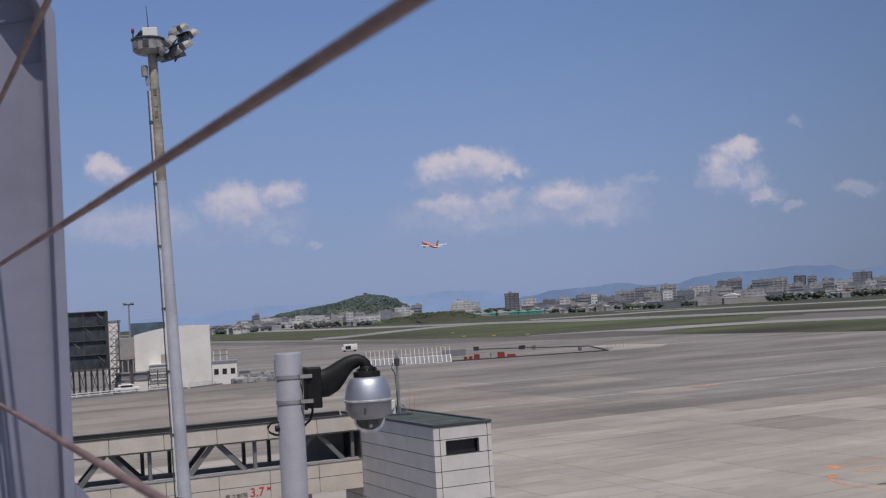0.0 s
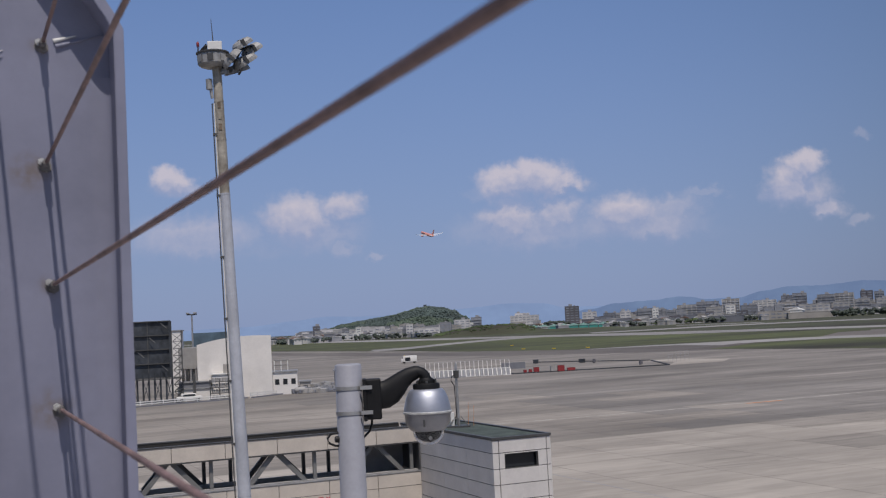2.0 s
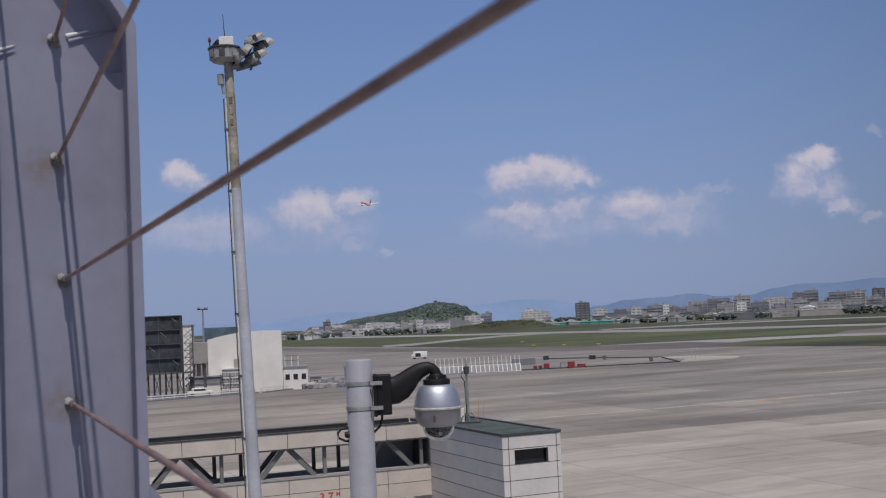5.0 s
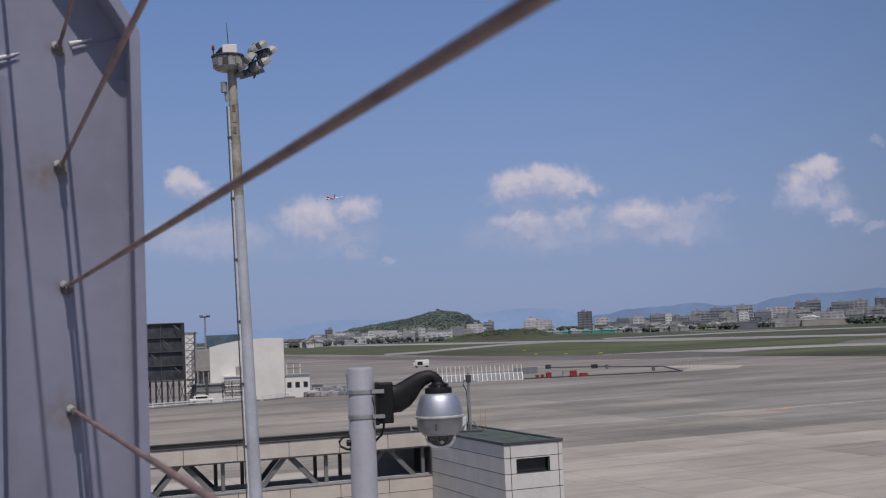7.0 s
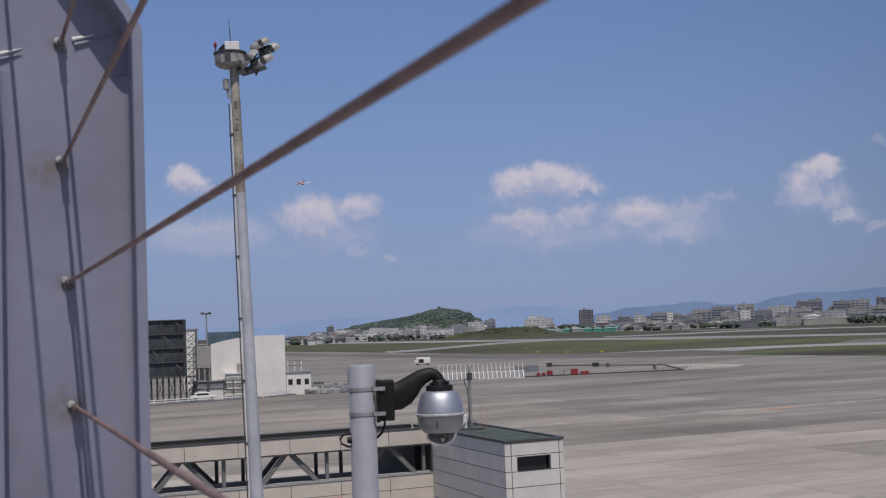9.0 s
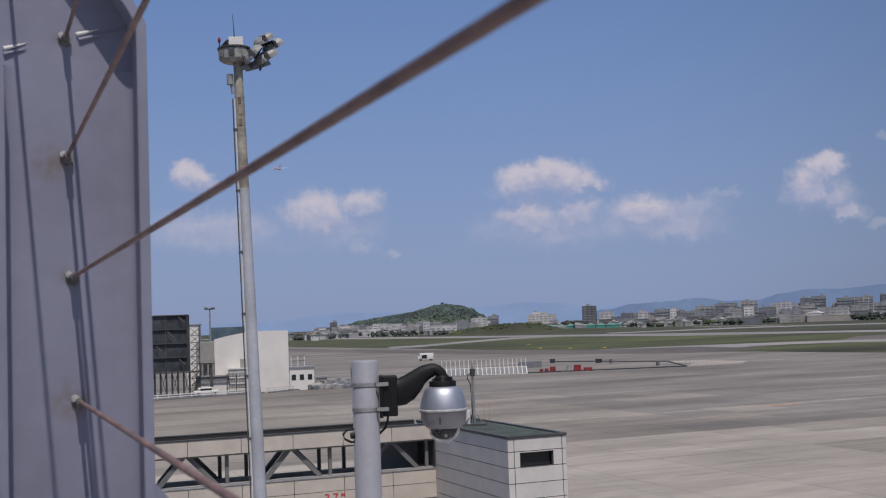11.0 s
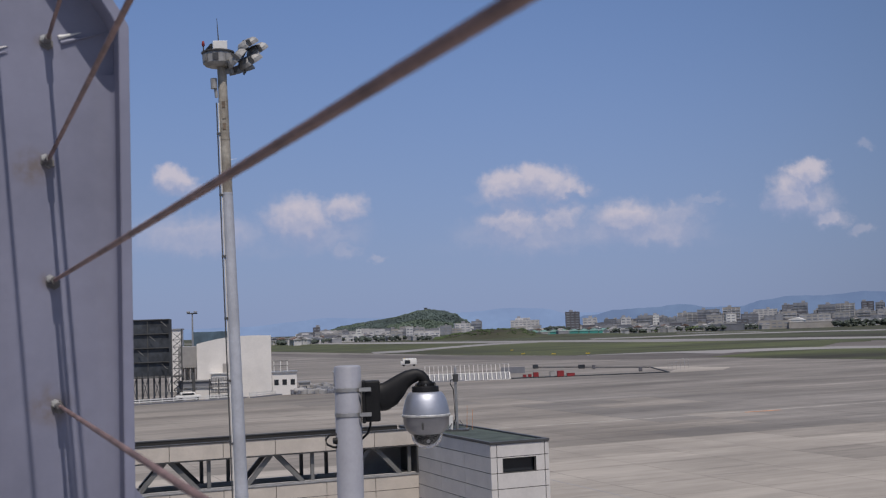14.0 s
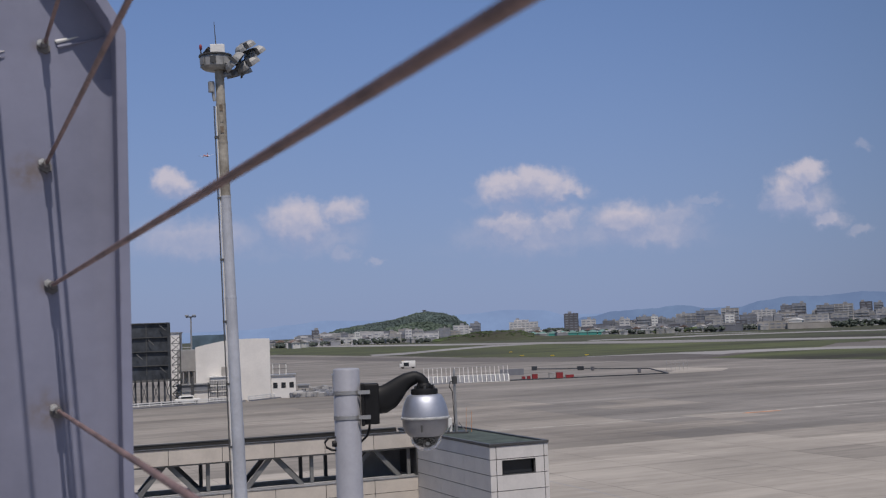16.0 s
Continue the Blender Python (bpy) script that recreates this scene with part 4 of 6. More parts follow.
def corridor():
    t = thing("boarding_corridor", CORNER @ pose(0, BRIDGE_Y, 0), "cream stone-clad raised corridor with open steel truss sides", "corridor")
    deep = 2.6
    z0, z1, z2, z3, z4 = LEVELS
    part("floor_slab", boxed((-BRIDGE_L, 0.04, z0), (-0.004, deep - 0.04, z0 + 0.5)), SHADE_WALL, t)
    part("floor", boxed((-BRIDGE_L, 0.2, z0 + 0.5), (-0.004, deep - 0.2, z0 + 0.56)), GREY_WALL, t)
    part("roof", boxed((-BRIDGE_L, 0.06, z4 - 0.42), (-0.004, deep - 0.06, z4 - 0.22)), GREY_STEEL, t, "flat grey metal roof")
    for y in (-0.03,):
        bm = bmesh.new()
        add_box(bm, (-BRIDGE_L, y, z4 - 0.030), (-0.035, y + 0.15, z4 + 0.015), bevel=0.006)
        part("coping", bm, DARK_STEEL, t, "dark metal coping")
    part("rear_coping", boxed((-BRIDGE_L, deep - 0.12, z4 - 0.050), (-0.035, deep + 0.06, z4 - 0.004), bevel=0.006), DARK_STEEL, t, "dark metal coping")
    for y in (0.045, deep - 0.10):
        part("wall_backing", boxed((-BRIDGE_L, y, z3), (-0.004, y + 0.055, z4 - (0.035 if y < 1 else 0.055))), JOINT, t)
        part("wall_backing", boxed((-BRIDGE_L, y, z0), (-0.004, y + 0.055, z2 - (0.0 if y < 1 else 0.12))), JOINT if y < 1 else GREY_WALL, t)
    part("sill", boxed((-BRIDGE_L, -0.02, z2 - 0.03), (-0.004, 0.16, z2 + 0.025), bevel=0.006), GALV, t)
    part("head_rail", boxed((-BRIDGE_L, 0.01, z3 - 0.05), (-0.004, 0.14, z3)), DARK_STEEL, t)
    part("lower_chord", boxed((-BRIDGE_L, 0.22, z2 - 0.02), (-0.004, 0.42, z2 + 0.06)), GREY_WALL, t)
    part("lower_chord", boxed((-BRIDGE_L, deep - 0.42, z2 - 0.10), (-0.004, deep - 0.22, z2 + 0.03)), GREY_WALL, t)
    part("end_frame", boxed((-0.06, 0.0, z2), (-0.006, deep, z3)), DARK_STEEL, t)
    part("end_wall", boxed((-1.9, deep - 0.6, z2 - 0.4), (-0.07, deep - 0.5, z3)), SHADE_WALL, t, "dull closed end panel")
    bay, first = 4.22, -1.94
    for k in range(8):
        apex = first - bay * k
        # The rear truss takes a darker steel; its shade is in the colour.
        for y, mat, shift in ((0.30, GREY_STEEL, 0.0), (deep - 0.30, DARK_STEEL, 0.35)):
            x = apex + shift
            if x - 1.6 < -BRIDGE_L:
                continue
            for foot in (x - 1.12, x + 1.22):
                if foot > -0.1:
                    continue
                bm = bmesh.new()
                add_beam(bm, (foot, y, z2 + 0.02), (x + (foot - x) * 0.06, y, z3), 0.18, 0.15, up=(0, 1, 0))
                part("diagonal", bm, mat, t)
            for off in ((1.62,) if y < 1 else (1.35, 2.45)):
                if x + off < -0.2 or k:
                    bm = bmesh.new()
                    add_box(bm, (x + off - 0.07, y - 0.06, z2), (x + off + 0.07, y + 0.06, z3))
                    if x + off < -0.2:
                        part("mullion", bm, mat, t)
                    else:
                        bm.free()
    seam = [-0.004] + [-1.93 - 2.1 * k for k in range(15)]
    g = 0.012
    for a, b in zip(seam, seam[1:]):
        for low, high in ((z3, z4 - 0.03), (z1, z2 - 0.03), (z0, z1)):
            bm = bmesh.new()
            add_box(bm, (b + g, 0, low + g), (a - g, 0.043, high - g))
            part("panel", bm, PANEL, t)
    for low, high in ((z3, z4 - 0.055), (z0, z2 - 0.12)):
        part("rear_cladding", boxed((-BRIDGE_L, deep - 0.043, low), (-0.004, deep, high)), PANEL, t)
    for x in (-2.6, -17.0, -30.5):
        part("pier", boxed((x - 0.5, 0.6, -0.06), (x + 0.5, 2.4, z0)), PANEL, t, "stone-clad pier")
    # the height limit, lettered on the lower panels
    for words, x, size, mat in (("高さ制限", -5.93, 0.235, LETTER_BLACK), ("3.7", -4.90, 0.49, LETTER_RED), ("M", -4.20, 0.25, LETTER_RED)):
        curve = bpy.data.curves.new("lettering", "FONT")
        curve.body, curve.size, curve.extrude, curve.offset = words, size, 0.002, 0.006 if size > 0.3 else 0.001
        ob = new("lettering", curve)
        bpy.context.view_layer.update()
        data = bpy.data.meshes.new_from_object(ob.evaluated_get(bpy.context.evaluated_depsgraph_get()))
        bpy.data.objects.remove(ob)
        data.materials.append(mat)
        sign = new("lettering", data)
        sign.parent = t
        sign.matrix_basis = pose(x, -0.004, z0 + (0.19 if words != "M" else 0.36), 90, 0, 0)
        tagged(sign, "painted height limit lettering")


corridor()


def roof_aerial():
    base = Vector((-2.2, 48.15, TOWER_H - 0.06))
    t = thing("roof_aerial", Matrix.Translation(base), "slim grey aerial pole on the stair tower roof", "aerial")
    high = rise(-2.10, 48.2) - base.z
    part("pole", rodded((0, 0, 0.0), (0, 0, high), 0.065, 0.050, 12), GALV, t, smooth=True)
    part("top_unit", rodded((0, 0, high - 0.45), (0, 0, high - 0.14), 0.11, 0.13, 12), DARK_STEEL, t, smooth=True)
    part("cap", rodded((0, 0, high), (0, 0, high + 0.16), 0.055, 0.030, 10), GALV, t)
    bm = bmesh.new()
    add_tube(bm, [(-0.05, -0.05, high - 0.3), (-0.20, -0.06, high - 0.4), (-0.22, -0.06, high - 0.55), (-0.1, -0.05, high - 0.75), (-0.06, -0.04, 0.5), (-0.15, -0.05, 0.1)], 0.022, 6)
    part("cable", bm, BLACK, t)
    part("meter_box", boxed((-0.32, -0.10, 0.02), (-0.16, 0.06, 0.62), bevel=0.02), WHITE, t)
    bm = bmesh.new()
    add_box(bm, (-0.45, -0.35, 0.0), (0.5, 0.35, 0.07))
    for x in (-0.4, 0.0, 0.42):
        add_rod(bm, (x, -0.3, 0.05), (x * 0.3, 0, 0.42), 0.022, 0.022, 6)
    part("stand", bm, DARK_STEEL, t)
    for x, z in ((0.40, 1.0), (0.62, 0.85)):
        bm = bmesh.new()
        add_rod(bm, (x, 0.2, 0), (x + 0.04, 0.2, z), 0.009, 0.006, 6)
        part("whip", bm, ORANGE_PAINT, t, "thin reddish whip aerial")


roof_aerial()


# ---- across the apron: the signboard, the white hall and its yard ----
def big_board():
    far = 209.0
    t = thing("sign_board", Matrix.Translation(polar(-19.1, far, -0.06)) @ pose(0, 0, 0, 0, 0, 17), "dark back of a tall signboard on steel legs", "signboard")
    half, low, high = 9.9, 4.40, 14.25
    cols, rows = 5, 4
    for i in range(cols):
        for j in range(rows):
            x0, x1 = -half + 2 * half * i / cols, -half + 2 * half * (i + 1) / cols
            z0, z1 = low + (high - low) * j / rows, low + (high - low) * (j + 1) / rows
            part("panel", boxed((x0 + 0.05, 0, z0 + 0.05), (x1 - 0.05, 0.12, z1 - 0.05)), BOARD, t)
    for j in range(rows + 1):
        z = low + (high - low) * j / rows
        part("rail", boxed((-half, -0.35, z - 0.08), (half, -0.002, z + 0.08)), DARK_STEEL, t)
    part("edge_frame", boxed((half - 0.35, -0.6, low), (half + 0.02, -0.003, high)), BOARD, t)
    part("catwalk", boxed((-half, -2.3, low - 0.25), (half + 1.9, -0.36, low - 0.1)), DARK_STEEL, t, "dark steel catwalk under the board")
    part("footing", boxed((-half, -2.2, 0), (half + 1.6, 0.6, 0.5)), BOARD, t)
    for i in range(1, cols):
        x = -half + 2 * half * i / cols
        part("stile", boxed((x - 0.08, -0.2, low), (x + 0.08, -0.002, high)), DARK_STEEL, t)
    for i in range(cols * 4 + 1):
        x = -half + half * i / (cols * 2)
        part("leg", boxed((x - 0.16, 0.13, 0), (x + 0.16, 0.45, high)), BOARD, t)
        bm = bmesh.new()
        add_box(bm, (x - 0.12, -1.9, 0), (x + 0.12, -1.65, low + 1.0))
        add_beam(bm, (x, -1.75, 0.3), (x, 0.2, low), 0.14, 0.14)
        if i % 2 and i < cols * 4:
            add_beam(bm, (x, -1.75, 0.6), (x + half / (cols * 2), -1.75, low - 0.2), 0.10, 0.10, up=(0, 1, 0))
            add_beam(bm, (x + half / (cols * 2), -1.75, 0.6), (x, -1.75, low - 0.2), 0.10, 0.10, up=(0, 1, 0))
        part("rear_leg", bm, BOARD, t)
        if i % 2 == 0 and i < cols * 4:
            for j in range(rows):
                if (i + j) % 3 == 0:
                    z = low + (high - low) * j / rows
                    bm = bmesh.new()
                    add_beam(bm, (x + 0.3, -0.5, z + 2.1), (x + 1.3, -0.9, z + 1.2), 0.09, 0.09)
                    part("brace", bm, GREY_STEEL, t)
    bm = bmesh.new()
    for x in (half + 0.1, half + 1.8):
        for y in (-1.2, 0.3):
            add_box(bm, (x - 0.09, y - 0.09, 0), (x + 0.09, y + 0.09, high - 1.8))
    for k in range(9):
        z = 0.6 + k * 1.25
        for y in (-1.2, 0.3):
            add_beam(bm, (half + 0.3, y, z), (half + 1.8, y, z + 1.25), 0.09, 0.09)
            add_beam(bm, (half + 1.8, y, z), (half + 0.3, y, z + 1.25), 0.07, 0.07)
            add_box(bm, (half + 0.3, y - 0.05, z - 0.05), (half + 1.8, y + 0.05, z + 0.05))
    part("lattice_tower", bm, DARK_STEEL, t, "open steel lattice stair")


big_board()

YARD = Matrix.Translation(polar(-11.62, 212.0, -0.06)) @ pose(0, 0, 0, 0, 0, 12)   # right front corner of the hall


def white_hall():
    t = thing("white_hall", YARD, "plain white metal-clad hall with a shallow curved roof", "building")
    wide, deep, high = 13.2, 22.0, 10.85
    bm = bmesh.new()
    n = 14
    for k in range(n):
        x0, x1 = -wide * k / n, -wide * (k + 1) / n
        rise_at = lambda x: high + 0.75 * math.sin(math.pi * min(1.0, max(0.0, (-x - 0.2) / (wide * 1.15)))) - 0.11 * (-x)
        a = [bm.verts.new(p) for p in ((x0, 0, 0), (x1, 0, 0), (x1, 0, rise_at(x1)), (x0, 0, rise_at(x0)))]
        b = [bm.verts.new((v.co.x, deep, v.co.z)) for v in a]
        for quad in ((a[0], a[1], a[2], a[3]), (b[3], b[2], b[1], b[0]), (a[3], a[2], b[2], b[3]), (a[1], a[0], b[0], b[1])):
            bm.faces.new(quad)
        if k == 0:
            bm.faces.new((a[0], a[3], b[3], b[0]))
        if k == n - 1:
            bm.faces.new((a[2], a[1], b[1], b[2]))
    bmesh.ops.remove_doubles(bm, verts=bm.verts, dist=0.001)
    part("wall", bm, WHITE_WALL, t)
    bm = bmesh.new()
    for k in range(22):
        add_box(bm, (-0.4 - k * 0.6, -0.025, 0.1), (-0.36 - k * 0.6, -0.001, 8.6))
    part("wall_rib", bm, WHITE_WALL, t)
    part("side_shed", boxed((-wide - 3.4, 2.0, 5.5), (-wide - 0.01, 12, 9.3)), GREY_WALL, t, "grey side bay")
    for x in (-3.3, -2.3, -1.3, -0.4):
        part("side_post", boxed((-wide + x - 0.12, 2.1, 0), (-wide + x + 0.12, 2.4, 5.49)), GREY_WALL, t)
    part("side_wall", boxed((-wide - 3.0, 5.2, 0), (-wide - 0.01, 11, 5.49)), WHITE_WALL, t)
    part("annex", boxed((-10.6, -2.5, 0), (-7.6, -0.03, 4.3), bevel=0.05), WHITE_WALL, t, "low white annex")
    part("annex_roof", boxed((-10.8, -2.7, 4.31), (-7.4, -0.03, 4.5)), WHITE, t)
    part("plant_box", boxed((-8.6, -2.3, 4.51), (-6.9, -0.6, 6.1), bevel=0.04), BEIGE_WALL, t, "beige plant box on the annex roof")
    part("flue", boxed((-13.9, -3.2, 0), (-13.4, -2.8, 4.6)), DARK_STEEL, t, "dark upright flue")


white_hall()


def low_shed(m, size, mat, label, windows=2, roof=None):
    w, d, h = size
    t = thing("low_building", m, label, "building", "sheds by the apron")
    part("wall", boxed((0, 0, 0), (w, d, h)), mat, t)
    part("roof", boxed((-0.2, -0.2, h + 0.002), (w + 0.2, d + 0.2, h + 0.22)), roof or GALV, t)
    for k in range(windows):
        x = w * (k + 0.5) / windows
        part("window", boxed((x - 0.4, -0.03, h * 0.45), (x + 0.4, -0.002, h * 0.70)), WINDOW, t)
    return t


low_shed(YARD @ pose(0.1, 0.6, 0), (4.4, 5.0, 4.0), WHITE_WALL, "small white shed beside the hall", 3)
low_shed(YARD @ pose(-16.6, -2.5, 0), (6.0, 2.4, 2.0), WHITE_WALL, "low white yard wall building", 0)
low_shed(YARD @ pose(-16.4, -1.9, 2.22), (5.6, 1.6, 0.9), DARK_WALL, "dark window band of the yard building", 0)
low_shed(YARD @ pose(-20.4, 30.0, 0), (2.4, 8.0, 12.6), WHITE_WALL, "tall white block behind the yard", 0)
low_shed(YARD @ pose(11.8, 8.0, 0), (2.4, 3.0, 3.4), SHADE_WALL, "small dark hut by the apron", 1)
low_shed(YARD @ pose(5.0, 2.0, 0), (1.9, 2.0, 2.0), BEIGE_WALL, "small beige generator hut", 1)


def roof_frame():
    t = thing("steel_frame", YARD @ pose(0.4, 0.8, 4.22), "open white steel frame on a shed roof", "frame")
    for x in (0.0, 1.2, 2.4):
        for y in (0.0, 2.0):
            part("post", boxed((x, y, 0), (x + 0.12, y + 0.12, 1.9)), WHITE, t)
    for z in (1.0, 1.9):
        part("rail", boxed((-0.05, -0.02, z), (2.6, 0.10, z + 0.12)), GREY_STEEL, t)


roof_frame()


def tank(m):
    t = thing("storage_tank", m, "pale horizontal storage tank", "tank")
    bm = bmesh.new()
    add_lathe(bm, [(0.2, -1.6), (0.7, -1.4), (0.85, -1.0), (0.85, 1.0), (0.7, 1.4), (0.2, 1.6)], 20, pose(0, 0, 1.1, 0, 90, 0))
    part("shell", bm, GREY_WALL, t, smooth=True)
    for x in (-1.2, 1.2):
        part("saddle", boxed((x * 0.6 - 0.15, -0.6, 0), (x * 0.6 + 0.15, 0.6, 0.6)), SHADE_WALL, t)


tank(YARD @ pose(4.9, 0.2, 0) @ Matrix.Scale(0.62, 4))


def steel_rack(m, w, h):
    t = thing("storage_rack", m, "steel rack of stacked drums and cases", "rack")
    for x in (0.0, w / 2, w):
        part("upright", boxed((x - 0.08, 0, 0), (x + 0.08, 1.2, h)), DARK_STEEL, t)
    for k in range(4):
        z = 0.25 + k * (h - 0.4) / 3.2
        part("shelf", boxed((0, 0, z - 0.1), (w, 1.2, z)), DARK_STEEL, t)
        for j in range(5):
            x = 0.25 + j * (w - 0.3) / 5
            part("drum", rodded((x + 0.3, 0.5, z), (x + 0.3, 0.5, z + 0.62), 0.27, 0.27, 10), GREY_WALL, t)


steel_rack(YARD @ pose(-10.8, -6.4, 0), 3.2, 3.6)


def heap(m, w, d, h, mat, label, seed):
    rng = random.Random(seed)
    bm = bmesh.new()
    for k in range(26):
        s = rng.uniform(0.25, 0.8)
        x, y = rng.uniform(-w / 2, w / 2), rng.uniform(-d / 2, d / 2)
        add_box(bm, (-s, -s * 0.7, 0), (s, s * 0.7, h * rng.uniform(0.4, 1.0)), pose(x, y, 0, 0, rng.uniform(-8, 8), rng.uniform(0, 180)), bevel=0.05)
    ob = part("equipment_pile", bm, mat, m=m)
    tagged(ob, label, "equipment", kind="stuff")


heap(YARD @ pose(7.6, 0.2, 0), 4.0, 1.2, 0.9, GREY_WALL, "pale ducts and cases outside the shed", 15)
heap(YARD @ pose(10.5, 0.6, 0), 6.0, 1.4, 0.8, DARK_WALL, "low dark crates along the apron edge", 16)
heap(YARD @ pose(9.0, 2.4, 0), 9.0, 3.0, 1.3, SHADE_WALL, "covered ground equipment parked by the apron", 4)
heap(YARD @ pose(8.0, 5.0, 0), 5.0, 1.5, 1.7, GREY_WALL, "pale sheeted goods stacked by the apron", 5)
heap(YARD @ pose(13.0, 6.0, 0), 9.0, 3.0, 1.7, SHADE_WALL, "dark stored equipment by the apron edge", 9)
heap(YARD @ pose(5.5, 1.0, 0), 5.0, 1.5, 0.9, DARK_WALL, "dark pipes and crates by the shed", 11)


def parked_car(m):
    t = thing("parked_car", m, "white parked car behind the guard rail", "car")
    part("body", boxed((-2.2, -0.85, 0.35), (2.2, 0.85, 0.95), bevel=0.18), WHITE, t, smooth=True)
    part("cabin", boxed((-1.4, -0.75, 0.90), (1.2, 0.75, 1.45), bevel=0.22), WHITE, t, smooth=True)
    part("side_window", boxed((-1.1, -0.772, 1.0), (0.9, -0.756, 1.32)), WINDOW, t)
    for x in (-1.4, 1.4):
        for y in (-0.86, 0.68):
            part("wheel", rodded((x, y, 0.32), (x, y + 0.18, 0.32), 0.32, 0.32, 16), BLACK, t)


for x, y in ((-14.5, -5.2),):
    parked_car(YARD @ pose(x, y, 0, 0, 0, 12))


def guard_rail(m, length):
    t = thing("guard_rail", m, "long grey guard rail on short posts", "guard rail")
    for k in range(int(length / 2.0) + 1):
        part("post", boxed((k * 2.0 - 0.06, -0.05, 0), (k * 2.0 + 0.08, 0.05, 1.0)), WHITE, t)
    for z in (0.45, 0.8):
        part("rail", boxed((0, -0.09, z - 0.09), (length, -0.052, z + 0.09)), WHITE, t)
    part("kerb", boxed((0, -0.9, 0), (length, -0.2, 0.22)), DARK_WALL, t)


guard_rail(Matrix.Translation(Vector((-76, 179.8, -0.06))) @ pose(0, 0, 0, 0, 0, 36.8), 37.0)
guard_rail(Matrix.Translation(Vector((-45.6, 202.0, -0.06))) @ pose(0, 0, 0, 0, 0, 62), 24.0)


def far_lamp(bearing, far, high, label):
    t = thing("apron_lamp", Matrix.Translation(polar(bearing, far, -0.06)), label, "lamp post")
    z = rise(high, far)
    part("pole", rodded((0, 0, 0), (0, 0, z), 0.26, 0.16, 10), GALV, t)
    part("head", boxed((-1.1, -0.3, z - 0.05), (1.1, 0.3, z + 0.22), bevel=0.05), DARK_STEEL, t)
    for x in (-0.8, 0.8):
        part("floodlight", boxed((x - 0.35, -0.6, z + 0.24), (x + 0.35, -0.1, z + 0.55), bevel=0.05), LAMP_BODY, t)


far_lamp(-15.36, 260.0, 1.12, "slim apron floodlight behind the white hall")
net = tagged(part("net_wall", boxed((0, 0, 0), (9.6, 0.3, 12.2)), NET, m=Matrix.Translation(polar(-15.4, 300.0, -0.06)) @ pose(0, 0, 0, 0, 0, 10)), "blue-green netted screen wall behind the hall", "screen")


# ---- the blast fence, barriers and van on the far apron ----
def blast_fence():
    t = thing("blast_fence", Matrix.Translation(Vector((-17.2, 240.2, -0.06))) @ pose(0, 0, 0, 0, 0, 5), "white slatted jet blast fence on the apron", "blast fence")
    long = 17.6
    n = 19
    for k in range(n + 1):
        x = long * k / n
        bm = bmesh.new()
        add_beam(bm, (x, 0, 0.1), (x, 1.1, 1.55), 0.17, 0.10, up=(0, -1, 1))
        part("rib", bm, WHITE, t)
        bm = bmesh.new()
        add_beam(bm, (x, 1.9, 1.3), (x, 2.5, 3.25), 0.085, 0.05, up=(0, -1, 1))
        part("rib", bm, WHITE_WALL, t)
        if k < n:
            bm = bmesh.new()
            add_beam(bm, (x + 0.46, 0.08, 0.15), (x + 0.46, 1.12, 1.5), 0.34, 0.05, up=(0, -1, 1))
            part("slat", bm, SHADE_WALL, t)
    for y, z in ((0.0, 0.12), (1.1, 1.55), (1.9, 1.35), (2.5, 3.25)):
        part("rail", boxed((0, y, z - 0.05), (long, y + 0.08, z + 0.05)), WHITE if y < 1.5 else GREY_WALL, t)
    part("back_frame", boxed((0, 2.55, 0), (long, 2.65, 1.3)), GALV, t)
    part("screen", boxed((long + 0.6, 30.0, 0.0), (long + 6.2, 30.1, 1.5)), DARK_WALL, t, "blue-grey screen panel")


blast_fence()


def block_thing(name, x, y, size, mat, label, category, turn=14):
    w, d, h = (0.76 * v for v in size)
    t = thing(name, Matrix.Translation(Vector((x, y, -0.06))) @ pose(0, 0, 0, 0, 0, turn), label, category, category + " by the far kerb")
    part("body", boxed((-w / 2, -d / 2, 0.12), (w / 2, d / 2, h), bevel=min(w, h) * 0.06), mat, t)
    part("foot", boxed((-w / 2 + 0.1, -d / 2 + 0.05, 0), (w / 2 - 0.1, d / 2 - 0.05, 0.119)), DARK_STEEL, t)
    part("lid", boxed((-w / 2 - 0.03, -d / 2 - 0.03, h + 0.002), (w / 2 + 0.03, d / 2 + 0.03, h + 0.06)), mat, t)


for x, y, size, mat, label in ((3.4, 245.6, (0.9, 0.7, 0.95), RED, "small red fire cabinet on the apron"), (4.5, 245.8, (0.9, 0.7, 1.0), RED, "small red fire cabinet on the apron"), (5.8, 246.2, (1.5, 0.8, 1.45), RED, "red fire equipment cabinet on the apron"),
                             (11.0, 246.2, (1.9, 0.9, 1.7), RED, "red fire equipment cabinet on the apron"), (13.2, 247.2, (2.2, 0.9, 0.9), RED, "low red equipment chest on the apron"), (9.3, 246.4, (1.4, 0.8, 1.6), GREY_WALL, "grey cabinet on the apron"),
                             (7.0, 298.0, (1.7, 1.0, 1.3), BOARD, "dark cabinet beyond the kerb"), (18.2, 289.0, (2.0, 1.0, 1.2), BOARD, "dark cabinet beyond the kerb"), (20.8, 283.5, (0.8, 0.8, 1.2), BROWN_WALL, "brown post box beyond the kerb"), (29.6, 262.0, (0.9, 0.8, 1.2), BROWN_WALL, "reddish-brown cabinet at the kerb end")):
    block_thing("apron_cabinet", x, y, size, mat, label, "cabinet")


